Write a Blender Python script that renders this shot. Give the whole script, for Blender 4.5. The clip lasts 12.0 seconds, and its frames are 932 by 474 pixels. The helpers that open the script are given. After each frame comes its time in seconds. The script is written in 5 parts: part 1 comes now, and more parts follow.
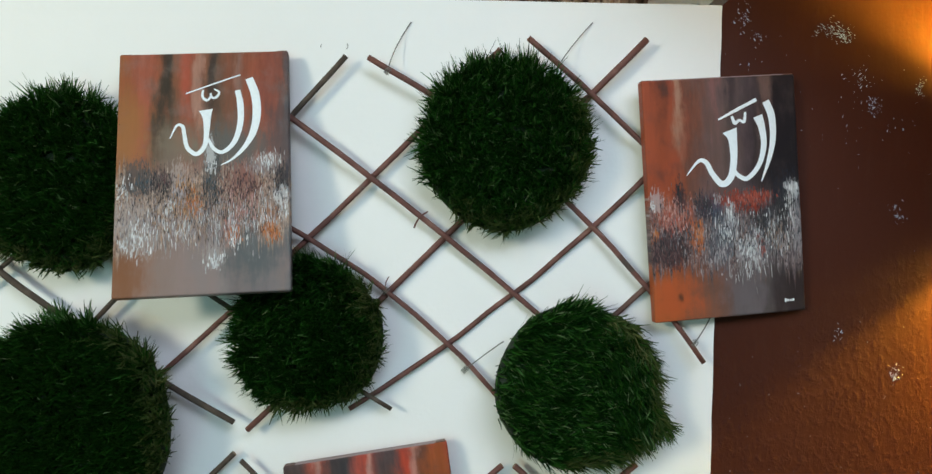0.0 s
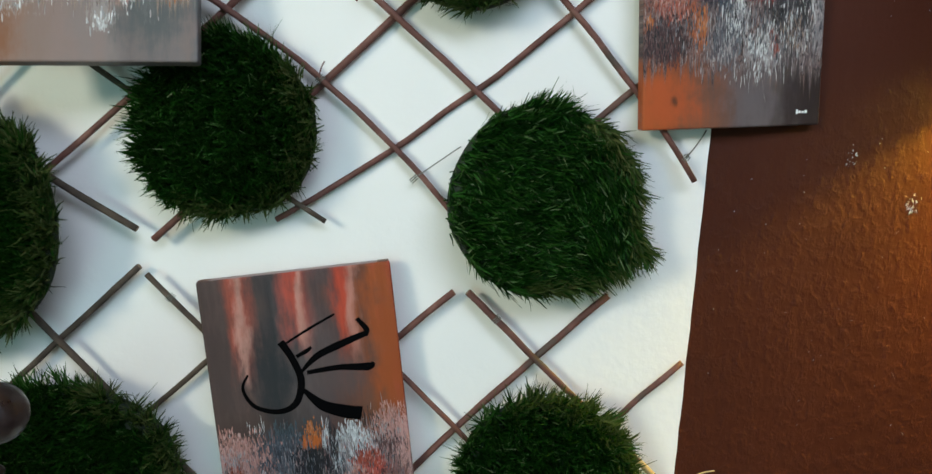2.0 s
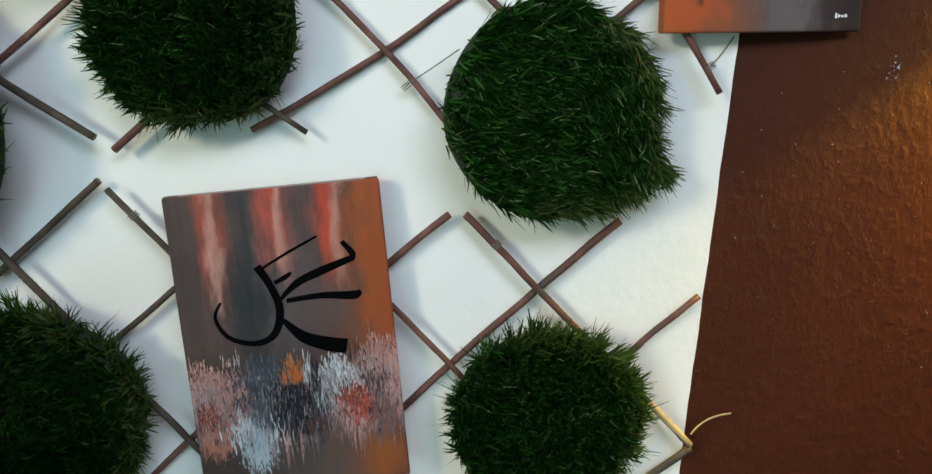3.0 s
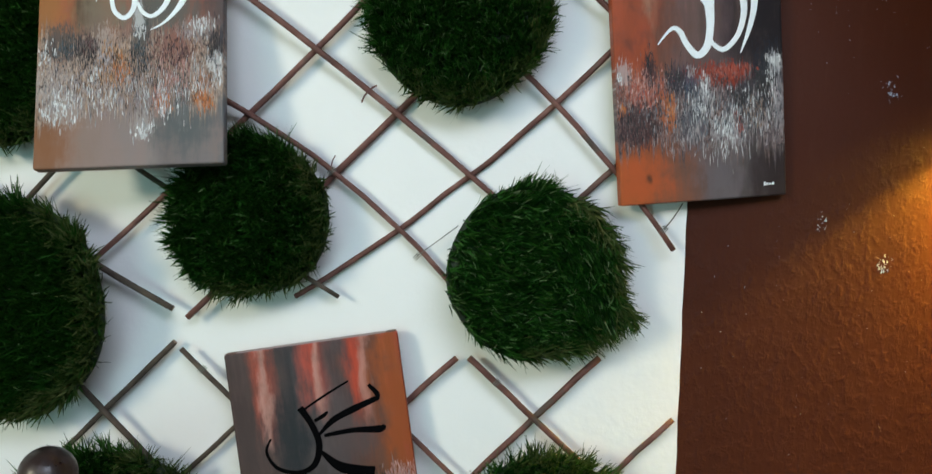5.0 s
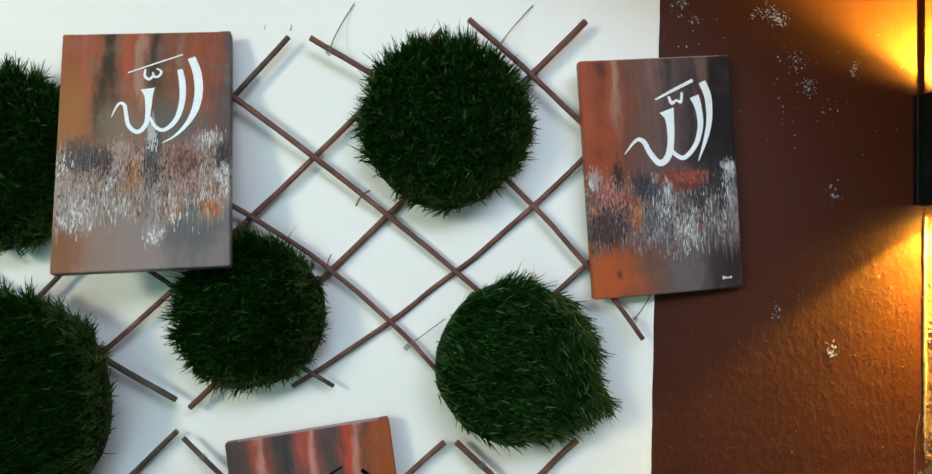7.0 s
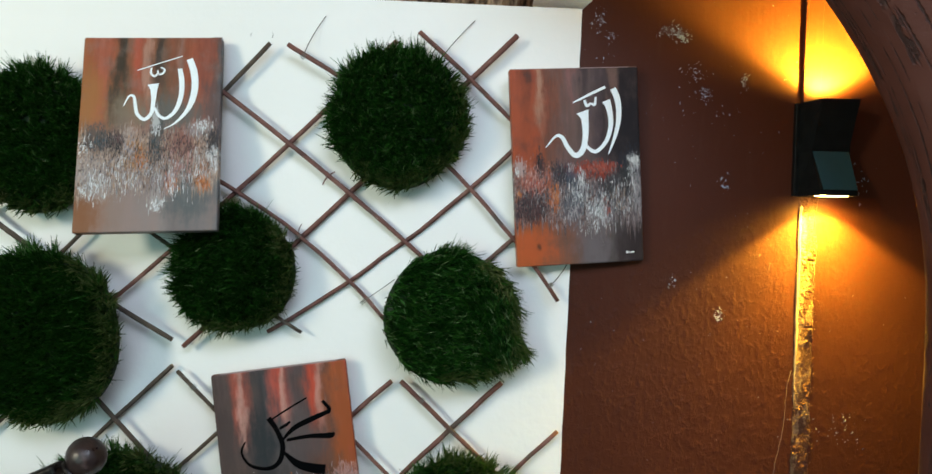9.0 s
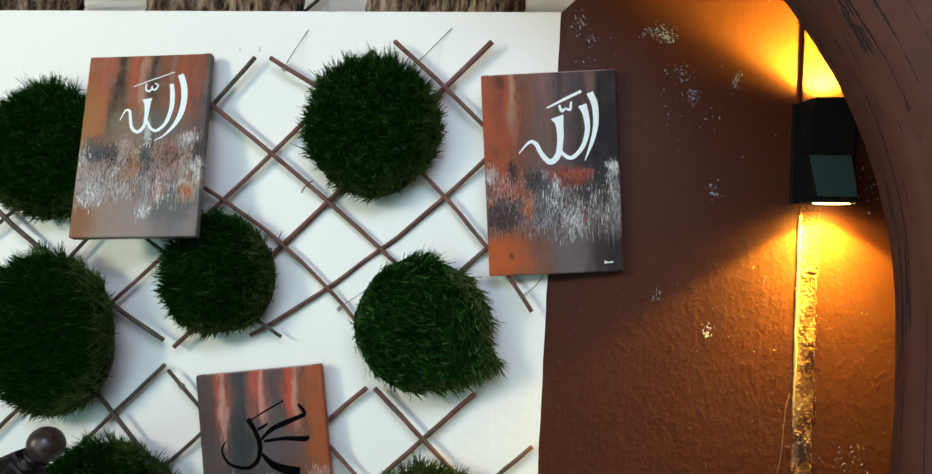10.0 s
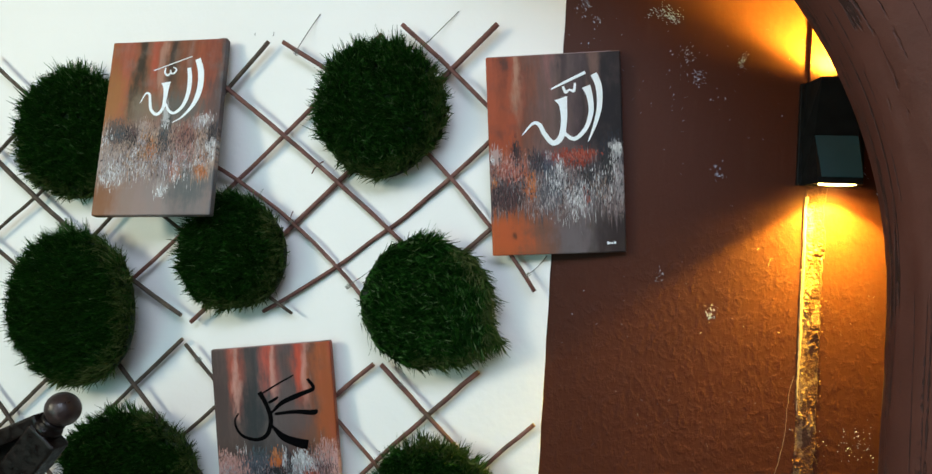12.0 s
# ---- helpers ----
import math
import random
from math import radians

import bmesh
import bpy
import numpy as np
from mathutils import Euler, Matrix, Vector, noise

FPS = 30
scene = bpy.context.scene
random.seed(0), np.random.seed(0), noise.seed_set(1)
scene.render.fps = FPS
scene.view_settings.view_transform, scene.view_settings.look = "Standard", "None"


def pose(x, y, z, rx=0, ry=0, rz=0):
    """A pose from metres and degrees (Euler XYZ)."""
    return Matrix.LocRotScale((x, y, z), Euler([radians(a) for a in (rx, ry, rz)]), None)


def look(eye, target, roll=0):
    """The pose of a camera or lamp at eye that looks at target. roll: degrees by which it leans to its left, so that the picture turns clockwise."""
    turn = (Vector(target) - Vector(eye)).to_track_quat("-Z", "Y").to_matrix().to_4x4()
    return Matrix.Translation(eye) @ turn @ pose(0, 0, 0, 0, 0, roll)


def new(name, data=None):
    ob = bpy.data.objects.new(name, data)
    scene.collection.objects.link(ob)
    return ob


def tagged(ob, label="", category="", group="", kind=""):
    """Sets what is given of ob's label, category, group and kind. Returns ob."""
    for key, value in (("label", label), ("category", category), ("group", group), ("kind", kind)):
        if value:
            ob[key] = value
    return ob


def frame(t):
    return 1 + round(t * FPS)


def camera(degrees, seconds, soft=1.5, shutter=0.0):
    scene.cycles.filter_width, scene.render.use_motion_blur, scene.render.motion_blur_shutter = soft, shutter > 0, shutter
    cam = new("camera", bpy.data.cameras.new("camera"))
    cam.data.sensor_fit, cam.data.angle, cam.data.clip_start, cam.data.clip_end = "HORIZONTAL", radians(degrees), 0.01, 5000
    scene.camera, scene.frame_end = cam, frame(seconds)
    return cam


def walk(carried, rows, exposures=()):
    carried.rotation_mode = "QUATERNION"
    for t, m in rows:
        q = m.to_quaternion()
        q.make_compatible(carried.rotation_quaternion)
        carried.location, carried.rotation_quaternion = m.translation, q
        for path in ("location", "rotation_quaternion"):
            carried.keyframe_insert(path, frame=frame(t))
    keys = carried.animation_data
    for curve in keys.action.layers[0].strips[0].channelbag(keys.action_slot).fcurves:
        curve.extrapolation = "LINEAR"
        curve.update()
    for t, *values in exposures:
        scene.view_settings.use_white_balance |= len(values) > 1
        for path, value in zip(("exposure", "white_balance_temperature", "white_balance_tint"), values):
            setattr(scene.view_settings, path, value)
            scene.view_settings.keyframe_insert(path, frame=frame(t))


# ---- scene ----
cam = camera(63.2, 12.0, soft=1.4, shutter=0.25)
PATH = [
    (0, (-0.024, -0.976, 1.725), (0.026, 1.023, 1.694), 0.1),
    (0.5, (-0.02, -0.968, 1.719), (0.037, 1.03, 1.656), 0.8),
    (1, (-0.005, -0.941, 1.694), (0.056, 1.054, 1.57), 0.7),
    (1.5, (0.008, -0.888, 1.65), (0.077, 1.096, 1.41), 1.3),
    (2, (0.015, -0.831, 1.604), (0.118, 1.143, 1.304), 2.4),
    (2.5, (0.017, -0.772, 1.567), (0.127, 1.19, 1.196), 3.0),
    (2.7, (0.015, -0.755, 1.546), (0.144, 1.199, 1.141), 3.3),
    (4.3, (0.056, -0.84, 1.554), (0.083, 1.145, 1.315), 1.7),
    (4.5, (0.059, -0.864, 1.574), (0.074, 1.125, 1.36), 1.7),
    (5, (0.059, -0.916, 1.625), (0.055, 1.08, 1.491), 0.3),
    (5.5, (0.046, -0.95, 1.657), (0.151, 1.046, 1.585), 1.5),
    (6, (0.052, -0.973, 1.685), (0.14, 1.025, 1.667), -0.8),
    (6.5, (0.045, -0.984, 1.685), (0.109, 1.015, 1.69), -0.6),
    (7, (0.037, -0.99, 1.685), (0.114, 1.009, 1.68), -0.0),
    (7.2, (0.039, -0.998, 1.677), (0.101, 1.001, 1.681), 0.1),
    (8.8, (0.107, -1.185, 1.671), (0.121, 0.814, 1.609), 1.6),
    (9, (0.126, -1.196, 1.674), (0.179, 0.803, 1.628), 1.5),
    (9.5, (0.242, -1.191, 1.671), (0.14, 0.806, 1.686), 1.6),
    (10, (0.357, -1.173, 1.67), (0.084, 0.808, 1.654), 1.8),
    (10.5, (0.417, -1.173, 1.658), (0.025, 0.788, 1.648), 1.6),
    (11, (0.435, -1.173, 1.651), (0.073, 0.793, 1.58), 2.1),
    (11.5, (0.426, -1.182, 1.651), (0.058, 0.783, 1.623), 2.4),
    (12, (0.422, -1.18, 1.652), (0.033, 0.782, 1.614), 2.2),
]
walk(cam, [(t, look(eye, target, roll)) for t, eye, target, roll in PATH], [(0.0, -0.14), (0.5, -0.14), (1.2, -0.06), (5.0, -0.05), (7.2, -0.06), (8.8, 0.0), (12.0, 0.0)])

# ---- world, lamps, exposure ----
world = bpy.data.worlds.new("world")
scene.world = world
world.use_nodes = True
sky = world.node_tree.nodes.new("ShaderNodeTexSky")
sky.sky_type, sky.sun_disc, sky.sun_elevation, sky.sun_rotation = "NISHITA", False, radians(50), radians(250)
world.node_tree.links.new(sky.outputs[0], world.node_tree.nodes["Background"].inputs[0])
world.node_tree.nodes["Background"].inputs[1].default_value = 0.1
scene.view_settings.exposure = 0.0


def area_lamp(name, at, aim, sx, sy, watts, colour):
    data = bpy.data.lights.new(name, "AREA")
    data.shape, data.size, data.size_y, data.energy, data.color = "RECTANGLE", sx, sy, watts, colour
    ob = new(name, data)
    ob.matrix_world = look(at, aim)
    return ob


def spot_lamp(name, at, aim, degrees, watts, colour, radius, blend):
    data = bpy.data.lights.new(name, "SPOT")
    data.spot_size, data.spot_blend, data.energy, data.color = radians(degrees), blend, watts, colour
    data.shadow_soft_size = radius
    ob = new(name, data)
    ob.matrix_world = look(at, aim)
    return ob


# warm left and cool overhead sources, both unseen, placed after the cast shadows
area_lamp("left_warm_light", (-2.58, -2.95, 2.55), (0.0, 0.0, 1.6), 0.55, 0.5, 73, (0.955, 0.895, 0.69))
area_lamp("roof_daylight", (0.55, -2.30, 2.98), (0.36, 0.0, 0.90), 1.9, 0.9, 53, (0.745, 0.845, 1.0))
# added cool fill that evens the lower wall; no such source is known
area_lamp("added_fill_light", (-1.25, -3.38, 1.30), (0.0, 0.0, 1.35), 1.4, 1.3, 22, (0.42, 0.90, 0.86))
AMBER = (1.0, 0.69, 0.05)
SCONCE_X = 0.7200
for name, up, degrees, watts, blend in (("sconce_lamp_down", -1, 120, 34, 0.30), ("sconce_core_down", -1, 96, 28, 1.0), ("sconce_spill_down", -1, 164, 8, 0.7),
                                        ("sconce_lamp_up", 1, 136, 72, 0.45), ("sconce_spill_up", 1, 168, 36, 1.0)):
    at = (SCONCE_X, -0.036, 1.7225) if up < 0 else (SCONCE_X, -0.030, 1.8760)
    spot_lamp(name, at, (at[0], at[1], at[2] + up), degrees, watts, AMBER, 0.005, blend)


# ---- materials ----
class Nodes:
    """Short forms for shader nodes."""

    def __init__(self, name):
        self.mat = bpy.data.materials.new(name)
        self.mat.use_nodes = True
        self.tree = self.mat.node_tree
        self.bsdf = self.tree.nodes["Principled BSDF"]

    def put(self, socket, value):
        if hasattr(value, "is_output"):
            self.tree.links.new(value, socket)
        elif isinstance(value, (tuple, list)) and len(value) == 3 and socket.type == "RGBA":
            socket.default_value = (*value, 1)
        else:
            socket.default_value = value

    def coords(self, kind="Object"):
        return self.tree.nodes.new("ShaderNodeTexCoord").outputs[kind]

    def world_place(self):
        return self.tree.nodes.new("ShaderNodeNewGeometry").outputs["Position"]

    def island(self):
        return self.tree.nodes.new("ShaderNodeNewGeometry").outputs["Random Per Island"]

    def piece(self):
        return self.tree.nodes.new("ShaderNodeObjectInfo").outputs["Random"]

    def mapped(self, vector, scale=(1, 1, 1), shift=(0, 0, 0)):
        n = self.tree.nodes.new("ShaderNodeMapping")
        self.put(n.inputs["Vector"], vector)
        n.inputs["Scale"].default_value, n.inputs["Location"].default_value = scale, shift
        return n.outputs[0]

    def noise(self, vector, scale=5.0, detail=4.0, rough=0.55, warp=0.0):
        n = self.tree.nodes.new("ShaderNodeTexNoise")
        self.put(n.inputs["Vector"], vector)
        for key, v in (("Scale", scale), ("Detail", detail), ("Roughness", rough), ("Distortion", warp)):
            self.put(n.inputs[key], v)
        return n.outputs[0]

    def cells(self, vector, scale=5.0):
        n = self.tree.nodes.new("ShaderNodeTexVoronoi")
        self.put(n.inputs["Vector"], vector)
        n.inputs["Scale"].default_value = scale
        return n.outputs["Distance"]

    def axis(self, vector, which):
        n = self.tree.nodes.new("ShaderNodeSeparateXYZ")
        self.put(n.inputs[0], vector)
        return n.outputs[which]

    def sum(self, op, a, b=0.0, clamp=False):
        n = self.tree.nodes.new("ShaderNodeMath")
        n.operation, n.use_clamp = op, clamp
        self.put(n.inputs[0], a), self.put(n.inputs[1], b)
        return n.outputs[0]

    def span(self, value, lo, hi, to_lo=0.0, to_hi=1.0):
        n = self.tree.nodes.new("ShaderNodeMapRange")
        n.interpolation_type = "SMOOTHSTEP"
        for k, v in enumerate((value, lo, hi, to_lo, to_hi)):
            self.put(n.inputs[k], v)
        return n.outputs[0]

    def ramp(self, value, stops):
        n = self.tree.nodes.new("ShaderNodeValToRGB")
        self.put(n.inputs[0], value)
        el = n.color_ramp.elements
        while len(el) < len(stops):
            el.new(0.5)
        for e, (p, c) in zip(el, stops):
            e.position, e.color = p, (*c, 1)
        return n.outputs[0]

    def mix(self, factor, a, b, blend="MIX"):
        n = self.tree.nodes.new("ShaderNodeMix")
        n.data_type, n.blend_type = "RGBA", blend
        self.put(n.inputs[0], factor), self.put(n.inputs[6], a), self.put(n.inputs[7], b)
        return n.outputs[2]

    def bump(self, height, strength, distance, under=None):
        n = self.tree.nodes.new("ShaderNodeBump")
        n.inputs["Strength"].default_value, n.inputs["Distance"].default_value = strength, distance
        self.put(n.inputs["Height"], height)
        if under is not None:
            self.put(n.inputs["Normal"], under)
        return n.outputs[0]

    def done(self, colour, rough=0.5, normal=None, metal=0.0, gloss=0.5):
        self.put(self.bsdf.inputs["Base Color"], colour)
        self.put(self.bsdf.inputs["Roughness"], rough)
        self.put(self.bsdf.inputs["Metallic"], metal)
        self.put(self.bsdf.inputs["Specular IOR Level"], gloss)
        if normal is not None:
            self.put(self.bsdf.inputs["Normal"], normal)
        return self.mat


def white_paint():
    m = Nodes("white_wall_paint")
    p = m.world_place()
    big, fine = m.noise(p, 2.2, 5), m.noise(p, 90, 4)
    scuff = m.span(m.noise(m.mapped(p, (1, 1, 2.5)), 26, 6, 0.7), 0.70, 0.78)
    c = m.ramp(big, [(0.3, (0.765, 0.78, 0.77)), (0.7, (0.835, 0.84, 0.825))])
    c = m.mix(m.sum("MULTIPLY", scuff, 0.18), c, (0.55, 0.52, 0.47))
    return m.done(c, 0.55, m.bump(m.sum("ADD", m.sum("MULTIPLY", m.noise(p, 14, 3), 2.0), fine), 0.25, 0.002), gloss=0.35)


def brown_paint(name):
    """Satin chocolate wall paint brushed over lumpy plaster; the plaster is smoother high up."""
    m = Nodes(name)
    p = m.world_place()
    big, fine = m.noise(p, 3.0, 5), m.noise(p, 240, 3)
    c = m.ramp(big, [(0.3, (0.043, 0.0113, 0.0054)), (0.7, (0.057, 0.0152, 0.0075))])
    c = m.mix(m.span(m.noise(m.mapped(p, (1, 1, 0.25)), 60, 4), 0.55, 0.8, 0, 0.25), c, (0.072, 0.029, 0.018))
    lump = m.span(m.noise(m.mapped(p, (1, 1, 0.8)), 88, 5, 0.62, 0.2), 0.38, 0.78)
    grit = m.span(m.cells(m.mapped(p, (1, 1, 0.8)), 95), 0.0, 0.22, 1.0, 0.0)
    brushed = m.noise(m.mapped(p, (1, 1, 0.10)), 170, 4, 0.6)
    rough = m.span(m.sum("ADD", m.axis(p, 2), m.span(m.noise(p, 7, 3), 0.3, 0.7, -0.10, 0.10)), 1.48, 1.76, 1.0, 0.22)
    high = m.sum("MULTIPLY", m.sum("ADD", m.sum("MULTIPLY", lump, 1.05), m.sum("MULTIPLY", grit, 0.32)), rough)
    high = m.sum("ADD", high, m.sum("ADD", m.sum("MULTIPLY", fine, 0.26), m.sum("MULTIPLY", brushed, 0.42)))
    return m.done(c, m.span(fine, 0.3, 0.7, 0.42, 0.56), m.bump(high, 0.62, 0.0013), gloss=0.16)


def bark_brown():
    m = Nodes("carved_brown_plaster")
    p = m.world_place()
    c = m.ramp(m.noise(p, 12, 6, 0.65), [(0.25, (0.056, 0.0155, 0.0098)), (0.75, (0.084, 0.0245, 0.0160))])
    # grooves run along the pillar and bend over with the arch
    rise = m.sum("MAXIMUM", m.sum("SUBTRACT", m.axis(p, 2), 1.57), 0.0)
    over = m.sum("SUBTRACT", m.axis(p, 0), 0.107)
    reach = m.sum("SQRT", m.sum("ADD", m.sum("MULTIPLY", rise, rise), m.sum("MULTIPLY", over, over)))
    along = m.tree.nodes.new("ShaderNodeCombineXYZ")
    m.put(along.inputs[0], reach), m.put(along.inputs[1], m.axis(p, 1)), m.put(along.inputs[2], m.axis(p, 2))
    thread = m.sum("ABSOLUTE", m.sum("SUBTRACT", m.noise(m.mapped(along.outputs[0], (22, 22, 0.5), (5.1, 2.3, 0)), 1.0, 4, 0.5), 0.5))
    second = m.sum("ABSOLUTE", m.sum("SUBTRACT", m.noise(m.mapped(along.outputs[0], (34, 34, 0.7), (3.3, 1.7, 0)), 1.0, 4, 0.5), 0.52))
    ragged = m.span(m.noise(p, 85, 4, 0.6), 0.3, 0.7, -0.009, 0.009)
    thread, second = m.sum("ADD", thread, ragged), m.sum("ADD", second, ragged)
    groove = m.sum("MULTIPLY", m.sum("MAXIMUM", m.span(thread, 0.004, 0.019, 1, 0), m.span(second, 0.002, 0.014, 1, 0)), m.span(m.noise(m.mapped(p, (2, 2, 0.4)), 12, 3), 0.46, 0.54))
    c = m.mix(m.sum("MULTIPLY", groove, 0.85), c, (0.019, 0.0075, 0.006))
    n = m.tree.nodes.new("ShaderNodeVectorMath")
    n.operation = "LENGTH"
    m.put(n.inputs[0], m.mapped(p, (1 / 0.045, 0, 1 / 0.05), (-0.775 / 0.045, 0, -1.955 / 0.05)))
    bare = m.span(m.sum("ADD", n.outputs["Value"], m.span(m.noise(p, 60, 4), 0.3, 0.7, -0.5, 0.5)), 0.7, 1.0, 0.9, 0.0)
    c = m.mix(bare, c, (0.17, 0.145, 0.12))
    h = m.sum("ADD", m.sum("ADD", m.sum("MULTIPLY", m.noise(p, 90, 5, 0.65), 0.6), m.sum("MULTIPLY", m.noise(m.mapped(p, (1, 1, 0.5)), 22, 4), 1.2)), m.sum("MULTIPLY", groove, -1.4))
    return m.done(c, 0.62, m.bump(h, 0.65, 0.002), gloss=0.3)


def mortar():
    """Bare tan mortar with the wall's brown paint smeared over its smoother stretches."""
    m = Nodes("rough_mortar")
    p = m.world_place()
    c = m.ramp(m.noise(p, 90, 5, 0.65), [(0.25, (0.105, 0.054, 0.028)), (0.5, (0.165, 0.092, 0.048)), (0.8, (0.27, 0.170, 0.098))])
    smear = m.sum("ADD", m.noise(m.mapped(p, (1, 1, 0.45)), 75, 4, 0.6), m.span(m.axis(p, 0), 0.693, 0.706, -0.06, 0.06))
    smear = m.sum("ADD", smear, m.span(m.axis(p, 2), 1.36, 1.28, 0.0, 0.08))
    smear = m.sum("ADD", smear, m.span(m.axis(p, 2), 1.694, 1.708, 0.0, 0.15))
    c = m.mix(m.span(smear, 0.48, 0.55, 0.0, 0.88), c, (0.056, 0.0175, 0.0085))
    return m.done(c, 0.85, m.bump(m.noise(p, 260, 5, 0.7), 0.7, 0.0022), gloss=0.2)


def twig():
    m = Nodes("brown_willow_bark")
    p = m.world_place()
    r = m.piece()
    c = m.ramp(m.noise(p, 35, 5, 0.6), [(0.25, (0.056, 0.023, 0.018)), (0.55, (0.140, 0.058, 0.046)), (0.85, (0.25, 0.135, 0.105))])
    c = m.mix(m.span(r, 0.55, 1.0, 0, 0.5), c, (0.080, 0.058, 0.044))
    c = m.mix(m.span(m.noise(p, 16, 3), 0.60, 0.70, 0, 0.7), c, (0.055, 0.052, 0.042))
    return m.done(c, 0.6, m.bump(m.noise(p, 300, 4), 0.5, 0.001), gloss=0.35)


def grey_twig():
    m = Nodes("grey_brown_willow_bark")
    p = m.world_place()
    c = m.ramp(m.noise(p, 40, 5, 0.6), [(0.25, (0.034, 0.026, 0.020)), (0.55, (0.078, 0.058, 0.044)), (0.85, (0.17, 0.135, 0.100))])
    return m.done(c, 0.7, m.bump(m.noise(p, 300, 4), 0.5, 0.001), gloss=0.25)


def twig_end():
    m = Nodes("cut_twig_end")
    p = m.world_place()
    return m.done(m.ramp(m.noise(p, 300, 3), [(0.3, (0.12, 0.08, 0.05)), (0.7, (0.32, 0.23, 0.14))]), 0.8)


def grass_blade(name, stops, worn, share):
    """Plastic blades, each of its own green, thin enough that some light comes through."""
    m = Nodes(name)
    p = m.world_place()
    c = m.ramp(m.island(), stops)
    c = m.mix(m.span(m.noise(p, 30, 3), 0.35, 0.65, 0.0, share), c, worn)
    m.done(c, 0.48, gloss=0.07)
    through_blade = m.tree.nodes.new("ShaderNodeBsdfTranslucent")
    m.put(through_blade.inputs["Color"], m.mix(0.5, c, (0.050, 0.150, 0.024)))
    both = m.tree.nodes.new("ShaderNodeMixShader")
    both.inputs[0].default_value = 0.28
    m.tree.links.new(m.bsdf.outputs[0], both.inputs[1])
    m.tree.links.new(through_blade.outputs[0], both.inputs[2])
    m.tree.links.new(both.outputs[0], m.tree.nodes["Material Output"].inputs["Surface"])
    return m.mat


def turf_back():
    m = Nodes("dark_turf_backing")
    p = m.world_place()
    return m.done(m.ramp(m.noise(p, 160, 4), [(0.3, (0.006, 0.014, 0.007)), (0.7, (0.016, 0.032, 0.014))]), 0.85,
                  m.bump(m.noise(p, 320, 3), 0.7, 0.002))


def black_metal():
    m = Nodes("black_powder_coat")
    p = m.world_place()
    c = m.ramp(m.noise(p, 60, 5), [(0.35, (0.0035, 0.0042, 0.005)), (0.75, (0.007, 0.0085, 0.0095))])
    return m.done(c, m.span(m.noise(p, 25, 4), 0.3, 0.7, 0.35, 0.55), m.bump(m.noise(p, 500, 2), 0.25, 0.0006), gloss=0.15)


def lit_glass():
    m = Nodes("lit_sconce_lens")
    m.put(m.bsdf.inputs["Emission Color"], (1.0, 0.60, 0.13))
    m.put(m.bsdf.inputs["Emission Strength"], 48.0)
    return m.done((0.9, 0.8, 0.6), 0.3)


def log_bark():
    m = Nodes("weathered_log_bark")
    p = m.world_place()
    ridges = m.sum("ADD", m.sum("MULTIPLY", m.noise(m.mapped(p, (1, 1, 0.30)), 60, 6, 0.72, 0.8), 0.7), m.sum("MULTIPLY", m.cells(m.mapped(p, (1, 1, 0.28)), 62), 0.45))
    c = m.ramp(ridges, [(0.36, (0.020, 0.012, 0.008)), (0.52, (0.105, 0.066, 0.042)), (0.76, (0.38, 0.27, 0.185))])
    return m.done(c, 0.9, m.bump(ridges, 0.9, 0.008), gloss=0.2)


def log_wood():
    m = Nodes("sawn_log_wood")
    p = m.coords()
    c = m.ramp(m.noise(p, 28, 5), [(0.3, (0.22, 0.15, 0.09)), (0.7, (0.40, 0.29, 0.18))])
    return m.done(c, 0.85)


def brick_white():
    m = Nodes("whitewashed_brick")
    p = m.world_place()
    r = m.piece()
    c = m.mix(m.span(r, 0, 1), (0.80, 0.785, 0.71), (0.85, 0.84, 0.78))
    c = m.mix(m.span(m.noise(p, 45, 5, 0.7), 0.62, 0.72, 0, 0.40), c, (0.50, 0.42, 0.33))
    return m.done(c, 0.8, m.bump(m.sum("ADD", m.noise(p, 110, 5, 0.65), m.sum("MULTIPLY", m.noise(p, 32, 3), 2.0)), 0.7, 0.005), gloss=0.25)


def plaster(name, lo, hi):
    m = Nodes(name)
    p = m.world_place()
    return m.done(m.ramp(m.noise(p, 3, 5), [(0.3, lo), (0.7, hi)]), 0.8, m.bump(m.noise(p, 60, 4), 0.3, 0.002))


def varnished_wood(name, shades, gloss):
    m = Nodes(name)
    p = m.world_place()
    c = m.ramp(m.noise(p, 55, 5, 0.65), list(zip((0.3, 0.62, 0.88), shades)))
    return m.done(c, m.span(m.noise(p, 90, 4), 0.3, 0.7, 0.26, 0.56), m.bump(m.noise(p, 130, 4), 0.5, 0.0014), gloss=gloss)


def plain(name, colour, rough=0.5, grain=220, gloss=0.4):
    m = Nodes(name)
    p = m.world_place()
    v = m.noise(p, grain, 4)
    c = m.mix(m.span(v, 0.3, 0.8, 0.0, 0.25), colour, tuple(0.65 * k for k in colour))
    return m.done(c, rough, m.bump(v, 0.25, 0.0008), gloss=gloss)


